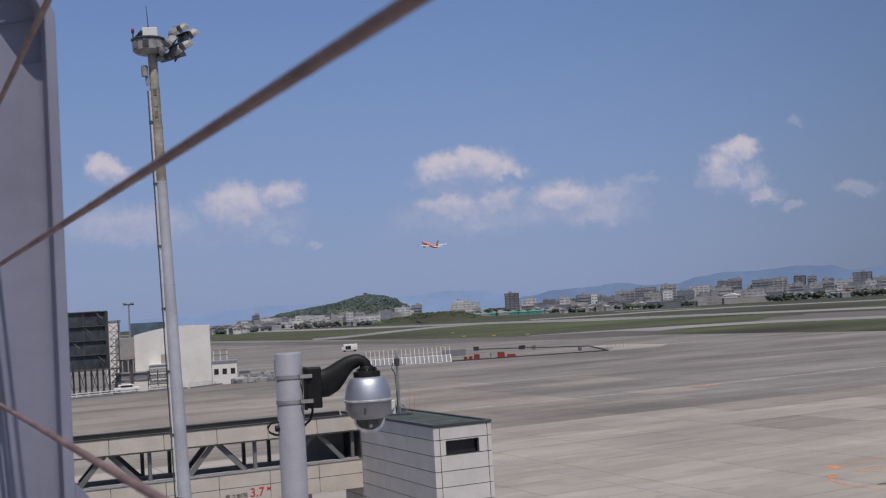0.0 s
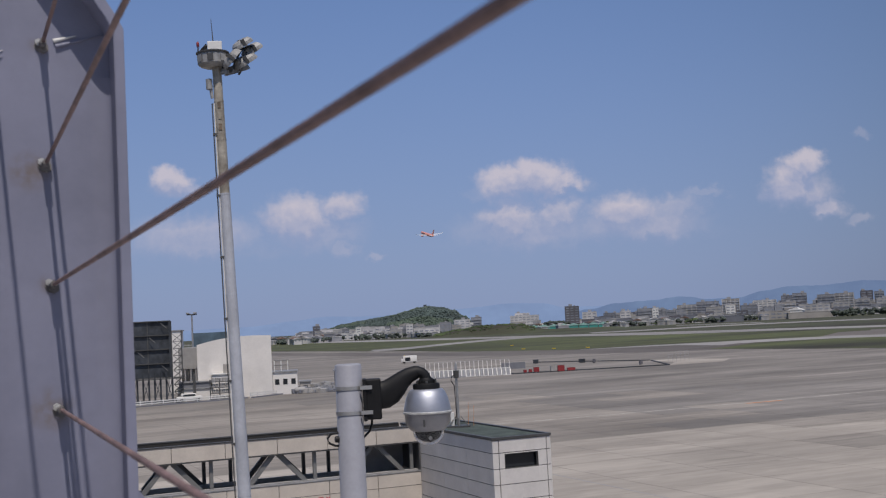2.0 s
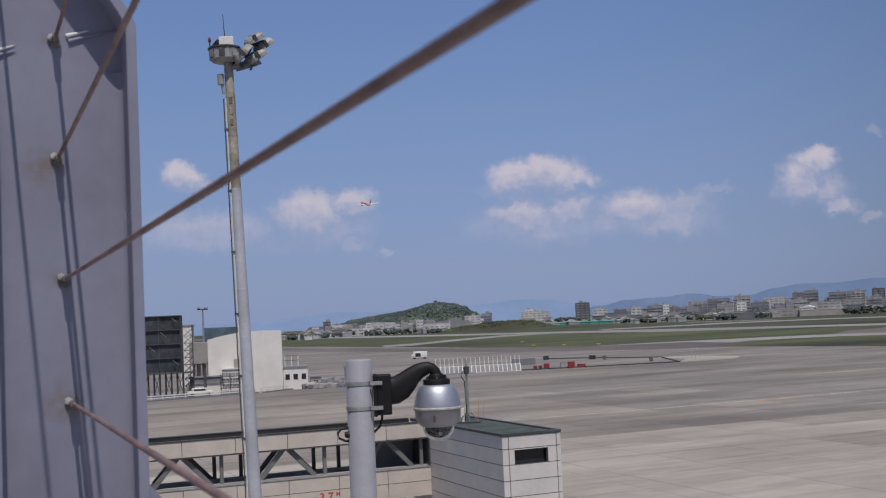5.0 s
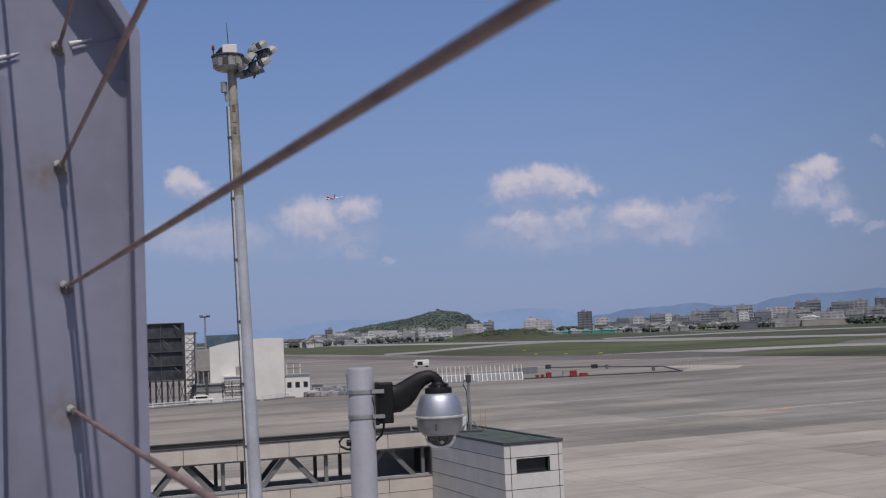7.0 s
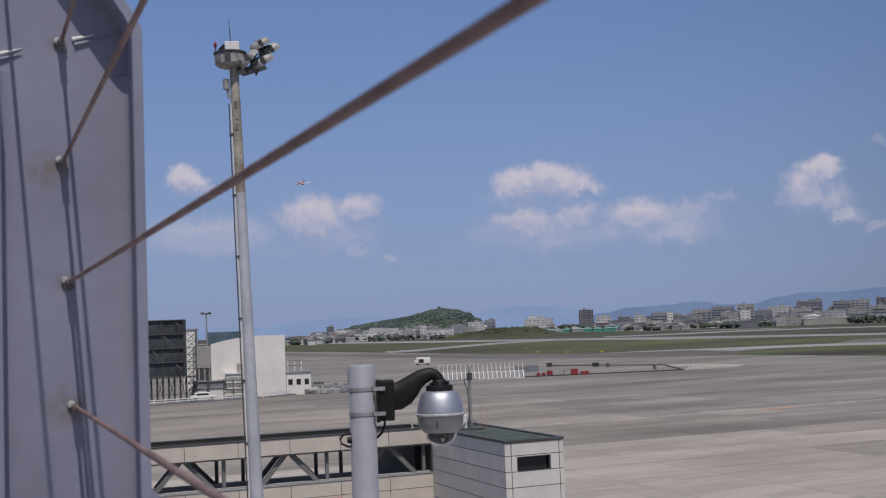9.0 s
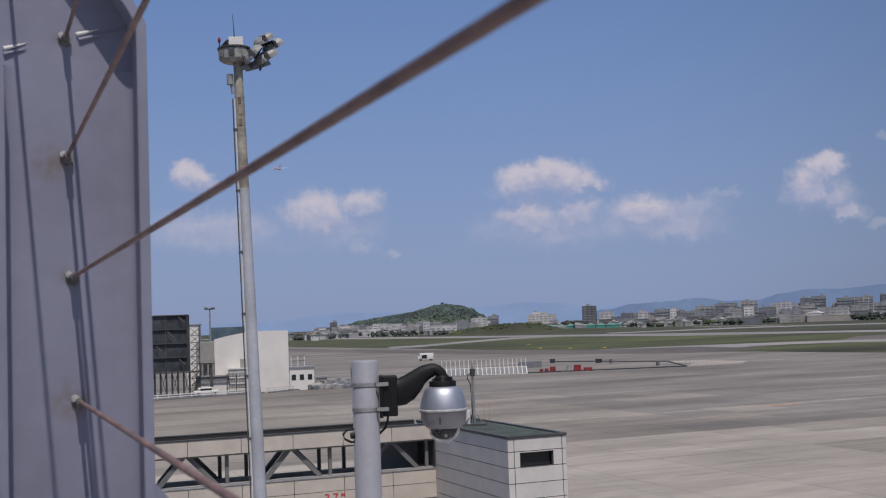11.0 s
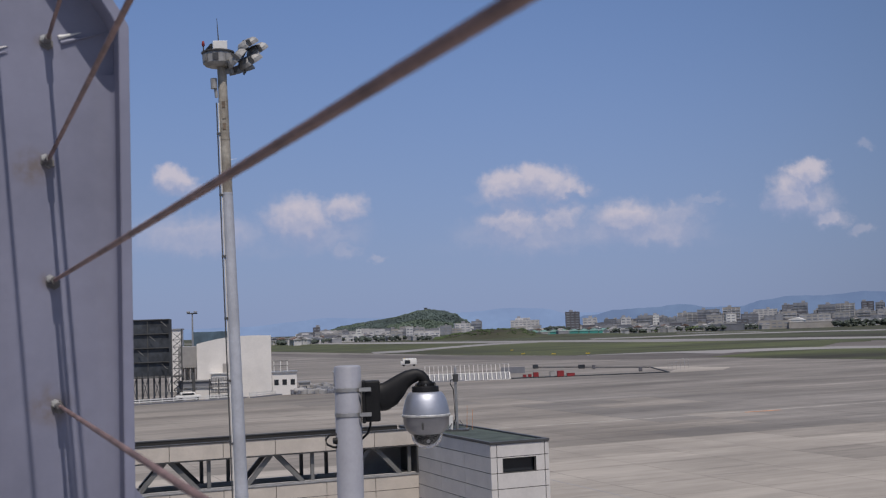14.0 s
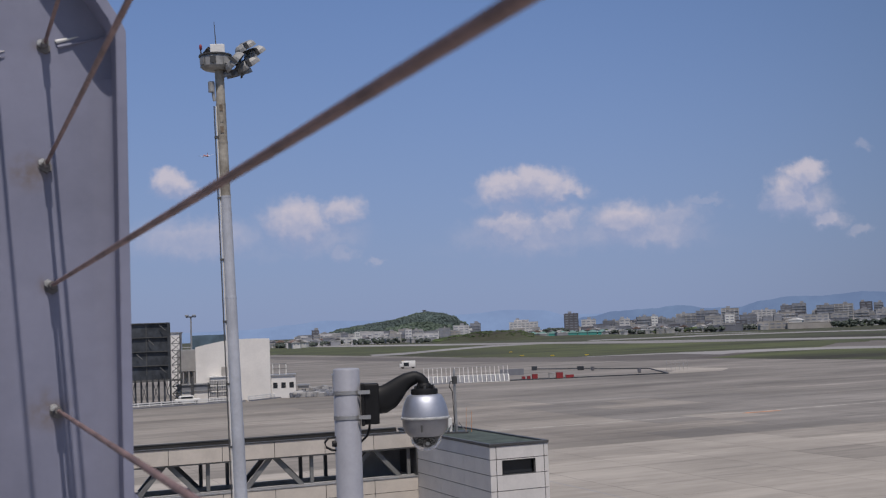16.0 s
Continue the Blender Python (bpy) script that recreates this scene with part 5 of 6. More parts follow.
def apron_kerb():
    bm = bmesh.new()
    add_beam(bm, (-36, 232.5, 0.05), (0.3, 244.2, 0.05), 0.5, 0.3)
    tagged(part("kerb", bm, SHADE_WALL), "grey concrete kerb line across the apron", "kerb", kind="structure")
    for name, a, b, high in (("barrier", (0.5, 244.4), (34.3, 251.4), 0.22), ("barrier", (34.5, 251.6), (34.2, 281.6), 0.2), ("barrier", (34.0, 282.0), (8.0, 305.0), 0.2)):
        bm = bmesh.new()
        add_beam(bm, (*a, high / 2 - 0.05), (*b, high / 2 - 0.05), 0.3, high)
        tagged(part(name, bm, BOARD), "low dark barrier round a fenced apron corner", "barrier", "apron barriers")
    sheet("pale_patch", [(34, 252), (47, 257), (51, 270), (42, 284), (33, 283), (38, 266)], -0.052, PALE_CONCRETE, "pale fresh concrete patch at the apron corner", "apron")


apron_kerb()


def wire_fence():
    t = thing("wire_fence", Matrix.Translation(Vector((36, 264, -0.06))) @ pose(0, 0, 0, 0, 0, 40), "thin grey wire fence at the apron corner", "fence")
    for k in range(6):
        part("post", rodded((k * 1.4, 0, 0), (k * 1.4, 0, 2.3), 0.032, 0.032, 6), GALV, t)
    for z in (0.6, 1.2, 1.8, 2.4):
        part("wire", rodded((0, 0, z), (7.0, 0, z), 0.02, 0.02, 5), GALV, t)


wire_fence()


def van():
    t = thing("service_van", Matrix.Translation(Vector((-30.0, 352, -0.06))) @ pose(0, 0, 0, 0, 0, 8), "white box-bodied service van parked on the apron", "van")
    body = part("body", boxed((-2.0, -1.0, 0.45), (2.2, 1.0, 2.3), bevel=0.12), WHITE, t, smooth=True)
    part("cab", boxed((-2.6, -0.95, 0.45), (-2.01, 0.95, 1.5), bevel=0.15), WHITE, t, smooth=True)
    part("side_opening", boxed((-1.4, -1.03, 0.7), (0.2, -1.002, 1.8)), WINDOW, t, "dark open side")
    part("windscreen", boxed((-2.06, -0.8, 1.52), (-2.015, 0.8, 2.1)), WINDOW, t)
    for x in (-1.7, 1.4):
        for y in (-0.95, 0.75):
            wheel = part("wheel", rodded((x, y, 0.36), (x, y + 0.22, 0.36), 0.36, 0.36, 16), BLACK, t)
    part("lamp_bar", boxed((-1.7, -0.4, 2.302), (-1.4, 0.4, 2.42)), YELLOW, t)


van()


# signs in the grass beside the taxiway
for x, y in ((6.0, 446.0), (17.0, 430.0), (29.0, 422.0), (2.0, 520.0)):
    t = thing("taxiway_sign", Matrix.Translation(Vector((x, y, -0.08))) @ pose(0, 0, 0, 0, 0, 0), "small yellow taxiway sign in the grass", "sign", "taxiway signs")
    part("board", boxed((-0.72, -0.1, 0.25), (0.72, 0.1, 0.52), bevel=0.03), YELLOW, t)
    part("leg", boxed((-0.7, -0.05, 0), (-0.6, 0.05, 0.249)), DARK_STEEL, t)
    part("leg", boxed((0.6, -0.05, 0), (0.7, 0.05, 0.249)), DARK_STEEL, t)


# ---- the town beyond the runway ----
CITY = (  # bearing from, to, top over eye level, distance, wall, label
    (2.93, 3.60, 0.70, 1500, BROWN_WALL, "dark brown square office block"), (-1.74, -1.24, 0.40, 1500, SHADE_WALL, "grey apartment tower with windows"), (-2.57, -1.78, 0.21, 1450, TOWN_WHITE, "low white town building"),
    (0.20, 1.60, 0.36, 1700, TOWN_WHITE, "wide stepped pale hospital block"), (0.45, 1.15, 0.47, 1718, TOWN_WHITE, "pale upper storeys of a hospital"), (-9.55, -9.20, 0.36, 1350, BROWN_WALL, "narrow reddish-brown tower block"), (-9.2, -8.2, 0.05, 1300, TOWN_WHITE, "white low town building"),
    (10.48, 11.29, 0.65, 1500, BEIGE_WALL, "beige apartment tower with balconies"), (9.28, 10.31, 0.58, 1550, SHADE_WALL, "grey slab of town flats"), (8.34, 9.27, 0.47, 1600, GREY_WALL, "pale grey apartment slab"),
    (11.93, 13.00, 0.50, 1650, TOWN_WHITE, "white flat-roofed factory building"), (13.23, 13.75, 0.67, 1600, DARK_WALL, "dark square office building"), (13.75, 14.39, 0.75, 1560, SHADE_WALL, "grey flat-roofed town apartment block"),
    (14.86, 15.64, 0.62, 1600, SHADE_WALL, "mid grey apartment block"), (15.65, 16.47, 0.64, 1620, BEIGE_WALL, "beige block of town flats"), (16.81, 17.33, 0.69, 1700, BROWN_WALL, "brown tower of town flats"),
    (17.40, 17.81, 0.63, 1750, SHADE_WALL, "slim grey town tower block"), (18.08, 18.58, 0.47, 1700, DARK_WALL, "dark low town block"), (19.43, 20.27, 0.69, 1500, DARK_WALL, "dark flat-topped office block"),
(14.0, 15.40, 0.10, 1230, GREY_WALL, "long pale grey warehouse beyond the runway"), (13.50, 15.50, -0.27, 1165, BEIGE_WALL, "low tan boundary building before a warehouse"), (12.10, 13.54, -0.16, 1180, BEIGE_WALL, "low beige factory building"), (6.45, 7.14, 0.40, 1550, SHADE_WALL, "grey block of town flats"),
    (7.15, 7.45, 0.40, 1550, WHITE, "white tower with a round sign"), (5.6, 6.1, 0.23, 1400, TOWN_WHITE, "white flat-roofed shop building"), (3.75, 4.45, 0.27, 1480, TOWN_WHITE, "pale hall with low dome"),
    (-3.4, -2.7, 0.06, 1400, GREY_WALL, "pale low town building"), (-4.6, -3.3, -0.11, 1250, TOWN_WHITE, "long white low building"), (-7.2, -5.6, 0.07, 1350, TOWN_WHITE, "white row of low buildings"),
    (-5.3, -4.6, 0.14, 1450, BEIGE_WALL, "beige flat-roofed town building"), (20.4, 21.6, 0.38, 1500, GREY_WALL, "grey flat-roofed town building"), (10.0, 11.4, -0.26, 1150, DARK_WALL, "low dark shed with a pale roof"),
    (18.7, 19.3, 0.35, 1600, TOWN_WHITE, "white flat-roofed town building"), (22.5, 24.0, 0.52, 1600, SHADE_WALL, "grey block of town flats"),
)


def town_block(b0, b1, high, far, wall, label, seed):
    rng = random.Random(seed)
    a, b = polar(b0, far), polar(b1, far)
    w = (b - a).length
    z = max(rise(high, far) - (2.8 if high > 0.3 else 0.0), 4.0)
    d = min(max(w * 0.5, 10), 22)
    mid = (b0 + b1) / 2
    t = thing("town_building", Matrix.Translation(polar(mid, far, -0.1)) @ pose(0, 0, 0, 0, 0, -mid + rng.uniform(-6, 6)), label, "building", "buildings of the town")
    part("wall", boxed((-w / 2, 0, 0), (w / 2, d, z)), wall, t)
    part("parapet", boxed((-w / 2 - 0.15, -0.15, z + 0.01), (w / 2 + 0.15, d + 0.15, z + 0.5)), wall, t)
    floors = max(1, int(z / 3.2)) if z > 6 else 0
    bays = max(2, int(w / 5.2))
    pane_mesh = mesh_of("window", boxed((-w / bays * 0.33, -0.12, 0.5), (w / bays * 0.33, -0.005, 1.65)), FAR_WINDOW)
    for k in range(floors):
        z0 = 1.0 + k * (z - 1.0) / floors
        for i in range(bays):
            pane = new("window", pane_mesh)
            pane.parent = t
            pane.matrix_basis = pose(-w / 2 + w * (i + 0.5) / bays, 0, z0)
        if wall in (BEIGE_WALL, GREY_WALL, SHADE_WALL) and floors > 4:
            part("balcony", boxed((-w / 2 + 0.4, -0.7, z0 - 0.15), (w / 2 - 0.4, -0.15, z0 + 0.45)), TOWN_WHITE if wall is BEIGE_WALL else wall, t)
    if z > 20:
        for i in range(bays + 1):
            x = -w / 2 + w * i / bays
            part("pier", boxed((x - 0.25, -0.75, 0), (x + 0.25, -0.002, z)), TOWN_WHITE if wall in (BEIGE_WALL, GREY_WALL) else wall, t)
    if z > 12:
        x = rng.uniform(-w * 0.42, w * 0.36)
        part("roof_tank", boxed((x, d * 0.2, z + 0.5), (x + rng.uniform(1.0, 2.4), d * 0.5, z + rng.uniform(1.2, 2.2))), rng.choice((GREY_WALL, SHADE_WALL)), t)
    if z > 15:
        x = rng.uniform(-w * 0.3, w * 0.2)
        part("plant_room", boxed((x - 2.0, d * 0.3, z + 0.5), (x + 2.4, d * 0.7, z + 3.0)), SHADE_WALL, t)


for k, row in enumerate(CITY):
    town_block(*row, seed=k)


def filler_blocks():
    """The lower, crowded buildings between the tall ones."""
    rng = random.Random(77)
    walls = ((TOWN_WHITE, "white low town block"), (GREY_WALL, "pale grey low town block"), (SHADE_WALL, "mid grey low town block"), (BEIGE_WALL, "beige low town block"), (DARK_WALL, "dark low town block"), (WHITE, "bright white low town block"), (BROWN_WALL, "brown low town block"))
    for k in range(190):
        b = rng.uniform(4.5, 22.5) if k % 4 else rng.uniform(-10.5, 4.5)
        far = rng.uniform(1330, 2000)
        half = math.degrees(rng.uniform(3.5, 11) / far)
        high = math.degrees(math.atan((rng.uniform(6, 17) * (1.2 if b > 5 else 0.7) - EYE) / far))
        wall, label = rng.choice(walls + walls[1:5])
        town_block(b - half, b + half, high, far, wall, label + " among the houses", 200 + k)


    for k in range(55):
        b, far = rng.uniform(-10.2, -1.8), rng.uniform(1230, 1520)
        half = math.degrees(rng.uniform(3.0, 9.0) / far)
        high = math.degrees(math.atan((rng.uniform(6.5, 14.0) - EYE) / far))
        wall, label = walls[rng.choice((0, 0, 1, 2, 3, 5, 4))]
        town_block(b - half, b + half, high, far, wall, label + " below the hill", 700 + k)
    for k in range(70):
        b, far = rng.uniform(4.8, 22.5), rng.uniform(1260, 1380)
        half = math.degrees(rng.uniform(4, 9) / far)
        high = math.degrees(math.atan((rng.uniform(5.0, 11.0) - EYE) / far))
        wall, label = walls[rng.choice((1, 2, 2, 3, 4, 4, 6))]
        town_block(b - half, b + half, high, far, wall, label + " at the town's edge", 500 + k)


filler_blocks()

# the green shed roofs below the office block
for k in range(8):
    b = 1.36 + 0.485 * k
    t = thing("shed", Matrix.Translation(polar(b, 1190, -0.1)) @ pose(0, 0, 0, 0, 0, -b), "turquoise-roofed shed at the edge of the town", "shed", "turquoise sheds")
    part("wall", boxed((-4.6, 0, 0), (4.6, 14, 3.9)), TEAL, t)
    bm = bmesh.new()
    add_prism(bm, [(-5.0, 3.9), (5.0, 3.9), (5.0, 4.4), (0, 6.3), (-5.0, 4.4)], -14.4, 0.4, pose(0, 0, 0, 90, 0, 0))
    part("roof", bm, MINT, t, "pale mint sheet roof")


def gable_hangar():
    t = thing("hangar", Matrix.Translation(polar(13.78, 1190, -0.1)) @ pose(0, 0, 0, 0, 0, -20), "bright white gabled hangar at the town's edge", "hangar")
    part("wall", boxed((-8, 0, 0), (8, 20, 8.0)), WHITE, t)
    bm = bmesh.new()
    add_prism(bm, [(-8.6, 8.0), (8.6, 8.0), (2.0, 10.6)], -20.4, 0.4, pose(0, 0, 0, 90, 0, 0))
    part("roof", bm, WHITE, t)
    part("door", boxed((-4, -0.12, 0), (4, -0.005, 4.5)), GREY_WALL, t)


gable_hangar()


def houses():
    rng = random.Random(21)
    kinds = []
    for k, (wall, roof) in enumerate(((TOWN_WHITE, FAR_ROOF), (BEIGE_WALL, ROOF_BROWN), (TOWN_WHITE, GREY_WALL), (TOWN_WHITE, GREY_WALL), (SHADE_WALL, ROOF_TILE))):
        w, d, h = 7 + 1.5 * (k % 3), 6.5 + k % 2, 4.9 + 0.6 * (k % 3)
        t = thing("town_house", polar_pose(-12 + k * 0.9, 1180 + 12 * k, 10 * k), "small town house with a pitched roof", "house", "houses of the town")
        part("wall", boxed((-w / 2, -d / 2, 0), (w / 2, d / 2, h)), wall, t)
        bm = bmesh.new()
        add_prism(bm, [(-w / 2 - 0.5, h), (w / 2 + 0.5, h), (0, h + 2.0)], -d / 2 - 0.5, d / 2 + 0.5, pose(0, 0, 0, 90, 0, 0))
        part("roof", bm, roof, t)
        for x in (-w * 0.26, w * 0.24):
            part("window", boxed((x - 0.8, -d / 2 - 0.06, 3.1), (x + 0.8, -d / 2 - 0.005, 4.2)), FAR_WINDOW, t)
        kinds.append(t)
    for k in range(290):
        b = rng.uniform(-13, 23) if k % 3 else rng.uniform(-10.5, -2.5)
        if rng.random() < 0.45:
            b = rng.uniform(4.8, 22)
        far = rng.uniform(1230, 1600) if b > -9 else rng.uniform(1050, 1350)
        copy_thing(kinds[k % 5], polar_pose(b, far, rng.uniform(-40, 40)))


def polar_pose(b, far, turn):
    return Matrix.Translation(polar(b, far, -0.1)) @ pose(0, 0, 0, 0, 0, turn - b)


houses()


def small_sheds():
    """Small pale flat-roofed sheds crowded between the houses."""
    rng = random.Random(64)
    kinds = []
    for k, (wall, roof) in enumerate(((TOWN_WHITE, GREY_WALL), (GREY_WALL, TOWN_WHITE), (SHADE_WALL, WHITE))):
        w, d, h = 5.5 + 2.5 * k, 6 + 2 * k, 3.2 + 0.7 * k
        t = thing("town_shed", polar_pose(-10.5 + k, 1160 + 9 * k, 12 * k), "small pale flat-roofed shed among the town houses", "shed", "pale town sheds")
        part("wall", boxed((-w / 2, -d / 2, 0), (w / 2, d / 2, h)), wall, t)
        part("roof", boxed((-w / 2 - 0.3, -d / 2 - 0.3, h + 0.004), (w / 2 + 0.3, d / 2 + 0.3, h + 0.5)), roof, t)
        part("door", boxed((-1.4, -d / 2 - 0.07, 0), (1.4, -d / 2 - 0.005, 2.6)), SHADE_WALL, t)
        kinds.append(t)
    for k in range(150):
        b = rng.uniform(-12.5, 3.0) if k % 2 else rng.uniform(4.8, 22)
        copy_thing(kinds[k % 3], polar_pose(b, rng.uniform(1160, 1330), rng.uniform(-30, 30)))


small_sheds()


# ---- woods, hill and far ridges ----
def clump(verts, faces, centre, r, rng, flat=0.8):
    """One small uneven tuft of foliage."""
    base = len(verts)
    n, rings = 6, (0.35, 0.95, 0.75)
    for i, q in enumerate(rings):
        for k in range(n):
            a = 2 * math.pi * (k + 0.5 * i) / n + rng.uniform(-0.3, 0.3)
            s = r * q * rng.uniform(0.65, 1.25)
            verts.append((centre[0] + s * math.cos(a), centre[1] + s * math.sin(a), centre[2] + r * flat * (i - 1) * 0.7 + rng.uniform(-0.15, 0.15) * r))
    verts.append((centre[0] + rng.uniform(-0.2, 0.2) * r, centre[1], centre[2] + r * flat * rng.uniform(0.9, 1.25)))
    for i in range(2):
        for k in range(n):
            faces.append((base + i * n + k, base + i * n + (k + 1) % n, base + (i + 1) * n + (k + 1) % n, base + (i + 1) * n + k))
    for k in range(n):
        faces.append((base + 2 * n + k, base + 2 * n + (k + 1) % n, base + 3 * n))


def foliage(name, spots, mat, label, category, seed):
    rng = random.Random(seed)
    verts, faces = [], []
    for x, y, z, r in spots:
        for _ in range(4):
            clump(verts, faces, (x + rng.uniform(-0.7, 0.7) * r, y + rng.uniform(-0.7, 0.7) * r, z + rng.uniform(-0.1, 0.45) * r), r * rng.uniform(0.45, 0.8), rng)
    data = bpy.data.meshes.new(name)
    data.from_pydata(verts, [], faces)
    data.materials.append(mat)
    return tagged(new(name, data), label, category, kind="stuff")


def hill_height(b):
    """The wooded hill's outline: degrees over eye level by bearing."""
    marks = ((-10.5, -0.25), (-9.4, -0.1), (-8.7, 0.12), (-8.0, 0.30), (-7.2, 0.42), (-6.4, 0.52), (-5.6, 0.62), (-4.9, 0.78), (-4.3, 0.93), (-3.8, 0.97), (-3.2, 0.90), (-2.6, 0.72), (-2.1, 0.42), (-1.6, 0.0), (-1.2, -0.25))
    for (a, p), (c, q) in zip(marks, marks[1:]):
        if a <= b <= c:
            s = (b - a) / (c - a)
            return p + (q - p) * s * s * (3 - 2 * s)
    return -0.3


def hill():
    far, deep = 2000.0, 260.0
    nb, nd = 70, 16
    verts, faces, spots, light = [], [], [], []
    rng = random.Random(5)
    for i in range(nb):
        b = -10.6 + 9.6 * i / (nb - 1)
        top = max(rise(hill_height(b), far) - 3.2, 0.0)
        for j in range(nd):
            s = j / (nd - 1)
            p = polar(b, far - deep + 2 * deep * s)
            z = top * math.sin(math.pi * min(1.0, s * 1.0)) ** 0.8 - 0.3 if 0 < s < 1 else -0.3
            verts.append((p.x, p.y, z))
    while len(spots) + len(light) < 3600:
        b, s = rng.uniform(-10.2, -1.3), rng.uniform(0.04, 0.64)
        top = max(rise(hill_height(b), far) - 3.2, 0.0)
        z = top * math.sin(math.pi * s) ** 0.8
        if z < 1.5:
            continue
        p = polar(b, far - deep + 2 * deep * s)
        dark = noise.noise(Vector((p.x * 0.012, p.y * 0.012, 3))) < 0.06
        (spots if dark else light).append((p.x, p.y, z + 0.4, rng.uniform(2.0, 3.6)))
    for i in range(nb - 1):
        for j in range(nd - 1):
            faces.append((i * nd + j, (i + 1) * nd + j, (i + 1) * nd + j + 1, i * nd + j + 1))
    data = bpy.data.meshes.new("hill")
    data.from_pydata(verts, [], faces)
    data.materials.append(HILL_WOODS)
    t = tagged(new("hill", data), "low rounded wooded hill behind the town", "hill", kind="structure")
    foliage("hill_woods", spots, HILL_WOODS, "dark green woods covering the hill", "trees", 6)
    foliage("hill_woods", light, HILL_LIGHT, "sunlit green woods covering the hill", "trees", 7)
    lodge = thing("lookout_tower", Matrix.Translation(polar(-3.98, far, rise(0.93, far) - 1.2)), "small lookout pavilion on the hill top", "tower")
    part("body", boxed((-2.4, -2.4, 0), (2.4, 2.4, 4.5)), SHADE_WALL, lodge)
    part("roof", boxed((-3.2, -3.2, 4.502), (3.2, 3.2, 5.4)), DARK_WALL, lodge)


hill()


def town_trees():
    rng = random.Random(33)
    dark, light = [], []
    for k in range(1500):
        b = rng.uniform(-12, 23)
        far = rng.uniform(1225, 1600)
        if b > 4.8:
            far -= 60
        p = polar(b, far)
        r = rng.uniform(1.4, 3.2)
        (dark if rng.random() < 0.7 else light).append((p.x, p.y, r * 0.9, r))
    for b0, b1, far, high, n in ((15.5, 18.6, 1150, 6, 26), (1.9, 3.0, 1330, 10, 40), (-11.3, -10.8, 1150, 5, 12), (19.2, 22.0, 1150, 5, 22), (9.9, 10.5, 1150, 6, 14), (-2.6, 1.6, 1280, 5, 60), (5.0, 22.0, 1205, 3, 90), (-7.4, -5.0, 1170, 4, 16), (-10.2, -8.6, 1165, 4, 9), (-4.6, -3.8, 1160, 3, 8)):
        for _ in range(n):
            p = polar(rng.uniform(b0, b1), far + rng.uniform(-15, 15))
            dark.append((p.x, p.y, rng.uniform(0.2, 0.75) * high, rng.uniform(2.2, 3.8)))
    foliage("town_trees", dark, LEAVES, "dark green trees among the town houses", "trees", 8)
    foliage("town_trees", light, LIGHT_LEAVES, "light green trees among the town houses", "trees", 9)
    grass_bank()


def grass_bank():
    """A long mound grown with scrub between the runway and the town."""
    marks = ((-4.1, -0.3), (-3.4, 2.6), (-2.4, 5.6), (-1.2, 8.2), (-0.2, 8.6), (0.7, 8.0), (1.3, 4.6), (2.2, 2.4), (5.2, 1.6), (6.4, -0.3))
    rng = random.Random(52)
    verts, faces, scrub = [], [], []
    nb, nd = 110, 9

    def crest(b):
        for (a, p), (c, q) in zip(marks, marks[1:]):
            if a <= b <= c:
                s = (b - a) / (c - a)
                return p + (q - p) * s * s * (3 - 2 * s)
        return -0.3

    for i in range(nb):
        b = -4.1 + 10.5 * i / (nb - 1)
        for j in range(nd):
            s = j / (nd - 1)
            lift = math.sin(math.pi * min(1.0, s * 1.15)) ** 1.2 if 0 < s < 0.87 else 0.0
            p = polar(b, 1035 + 110 * s)
            verts.append((p.x, p.y, -0.3 + (crest(b) + 0.3) * lift + 0.5 * noise.noise(Vector((p.x * 0.05, p.y * 0.05, 1))) * lift))
    for i in range(nb - 1):
        for j in range(nd - 1):
            faces.append((i * nd + j, (i + 1) * nd + j, (i + 1) * nd + j + 1, i * nd + j + 1))
    data = bpy.data.meshes.new("grass_bank")
    data.from_pydata(verts, [], faces)
    data.materials.append(ROUGH_GRASS)
    tagged(new("grass_bank", data), "long scrubby grass bank before the town", "bank", kind="structure")
    while len(scrub) < 420:
        b, s = rng.uniform(-3.6, 1.4), rng.uniform(0.16, 0.5)
        if noise.noise(Vector((b * 2.2, s * 6, 4))) > -0.02 or s > 0.36:
            p = polar(b, 1035 + 110 * s)
            z = -0.3 + (crest(b) + 0.3) * math.sin(math.pi * min(1.0, s * 1.15)) ** 1.2
            scrub.append((p.x, p.y, z - 0.2, rng.uniform(0.6, 1.5)))
    foliage("bank_scrub", scrub, LIGHT_LEAVES, "green scrub growing on the grass bank", "scrub", 12)


town_trees()


def ridge(name, far, outline, mat, label, seed):
    verts, faces = [], []
    lo, hi = outline[0][0], outline[-1][0]
    n = 240
    for i in range(n):
        b = lo + (hi - lo) * i / (n - 1)
        for (a, p), (c, q) in zip(outline, outline[1:]):
            if a <= b <= c:
                s = (b - a) / (c - a)
                high = p + (q - p) * s * s * (3 - 2 * s)
        high += 0.05 * noise.fractal(Vector((b * 1.2, seed, 0)), 1.0, 2.0, 4)
        top = polar(b, far, max(rise(high, far), 0))
        foot, back = polar(b, far - 120, -0.3), polar(b, far + 90, -0.3)
        verts += [foot, top, back]
    for i in range(n - 1):
        for j in range(2):
            faces.append((3 * i + j, 3 * i + 3 + j, 3 * i + 4 + j, 3 * i + 1 + j))
    data = bpy.data.meshes.new(name)
    data.from_pydata([tuple(v) for v in verts], [], faces)
    data.materials.append(mat)
    tagged(new(name, data), label, "mountains", kind="structure")


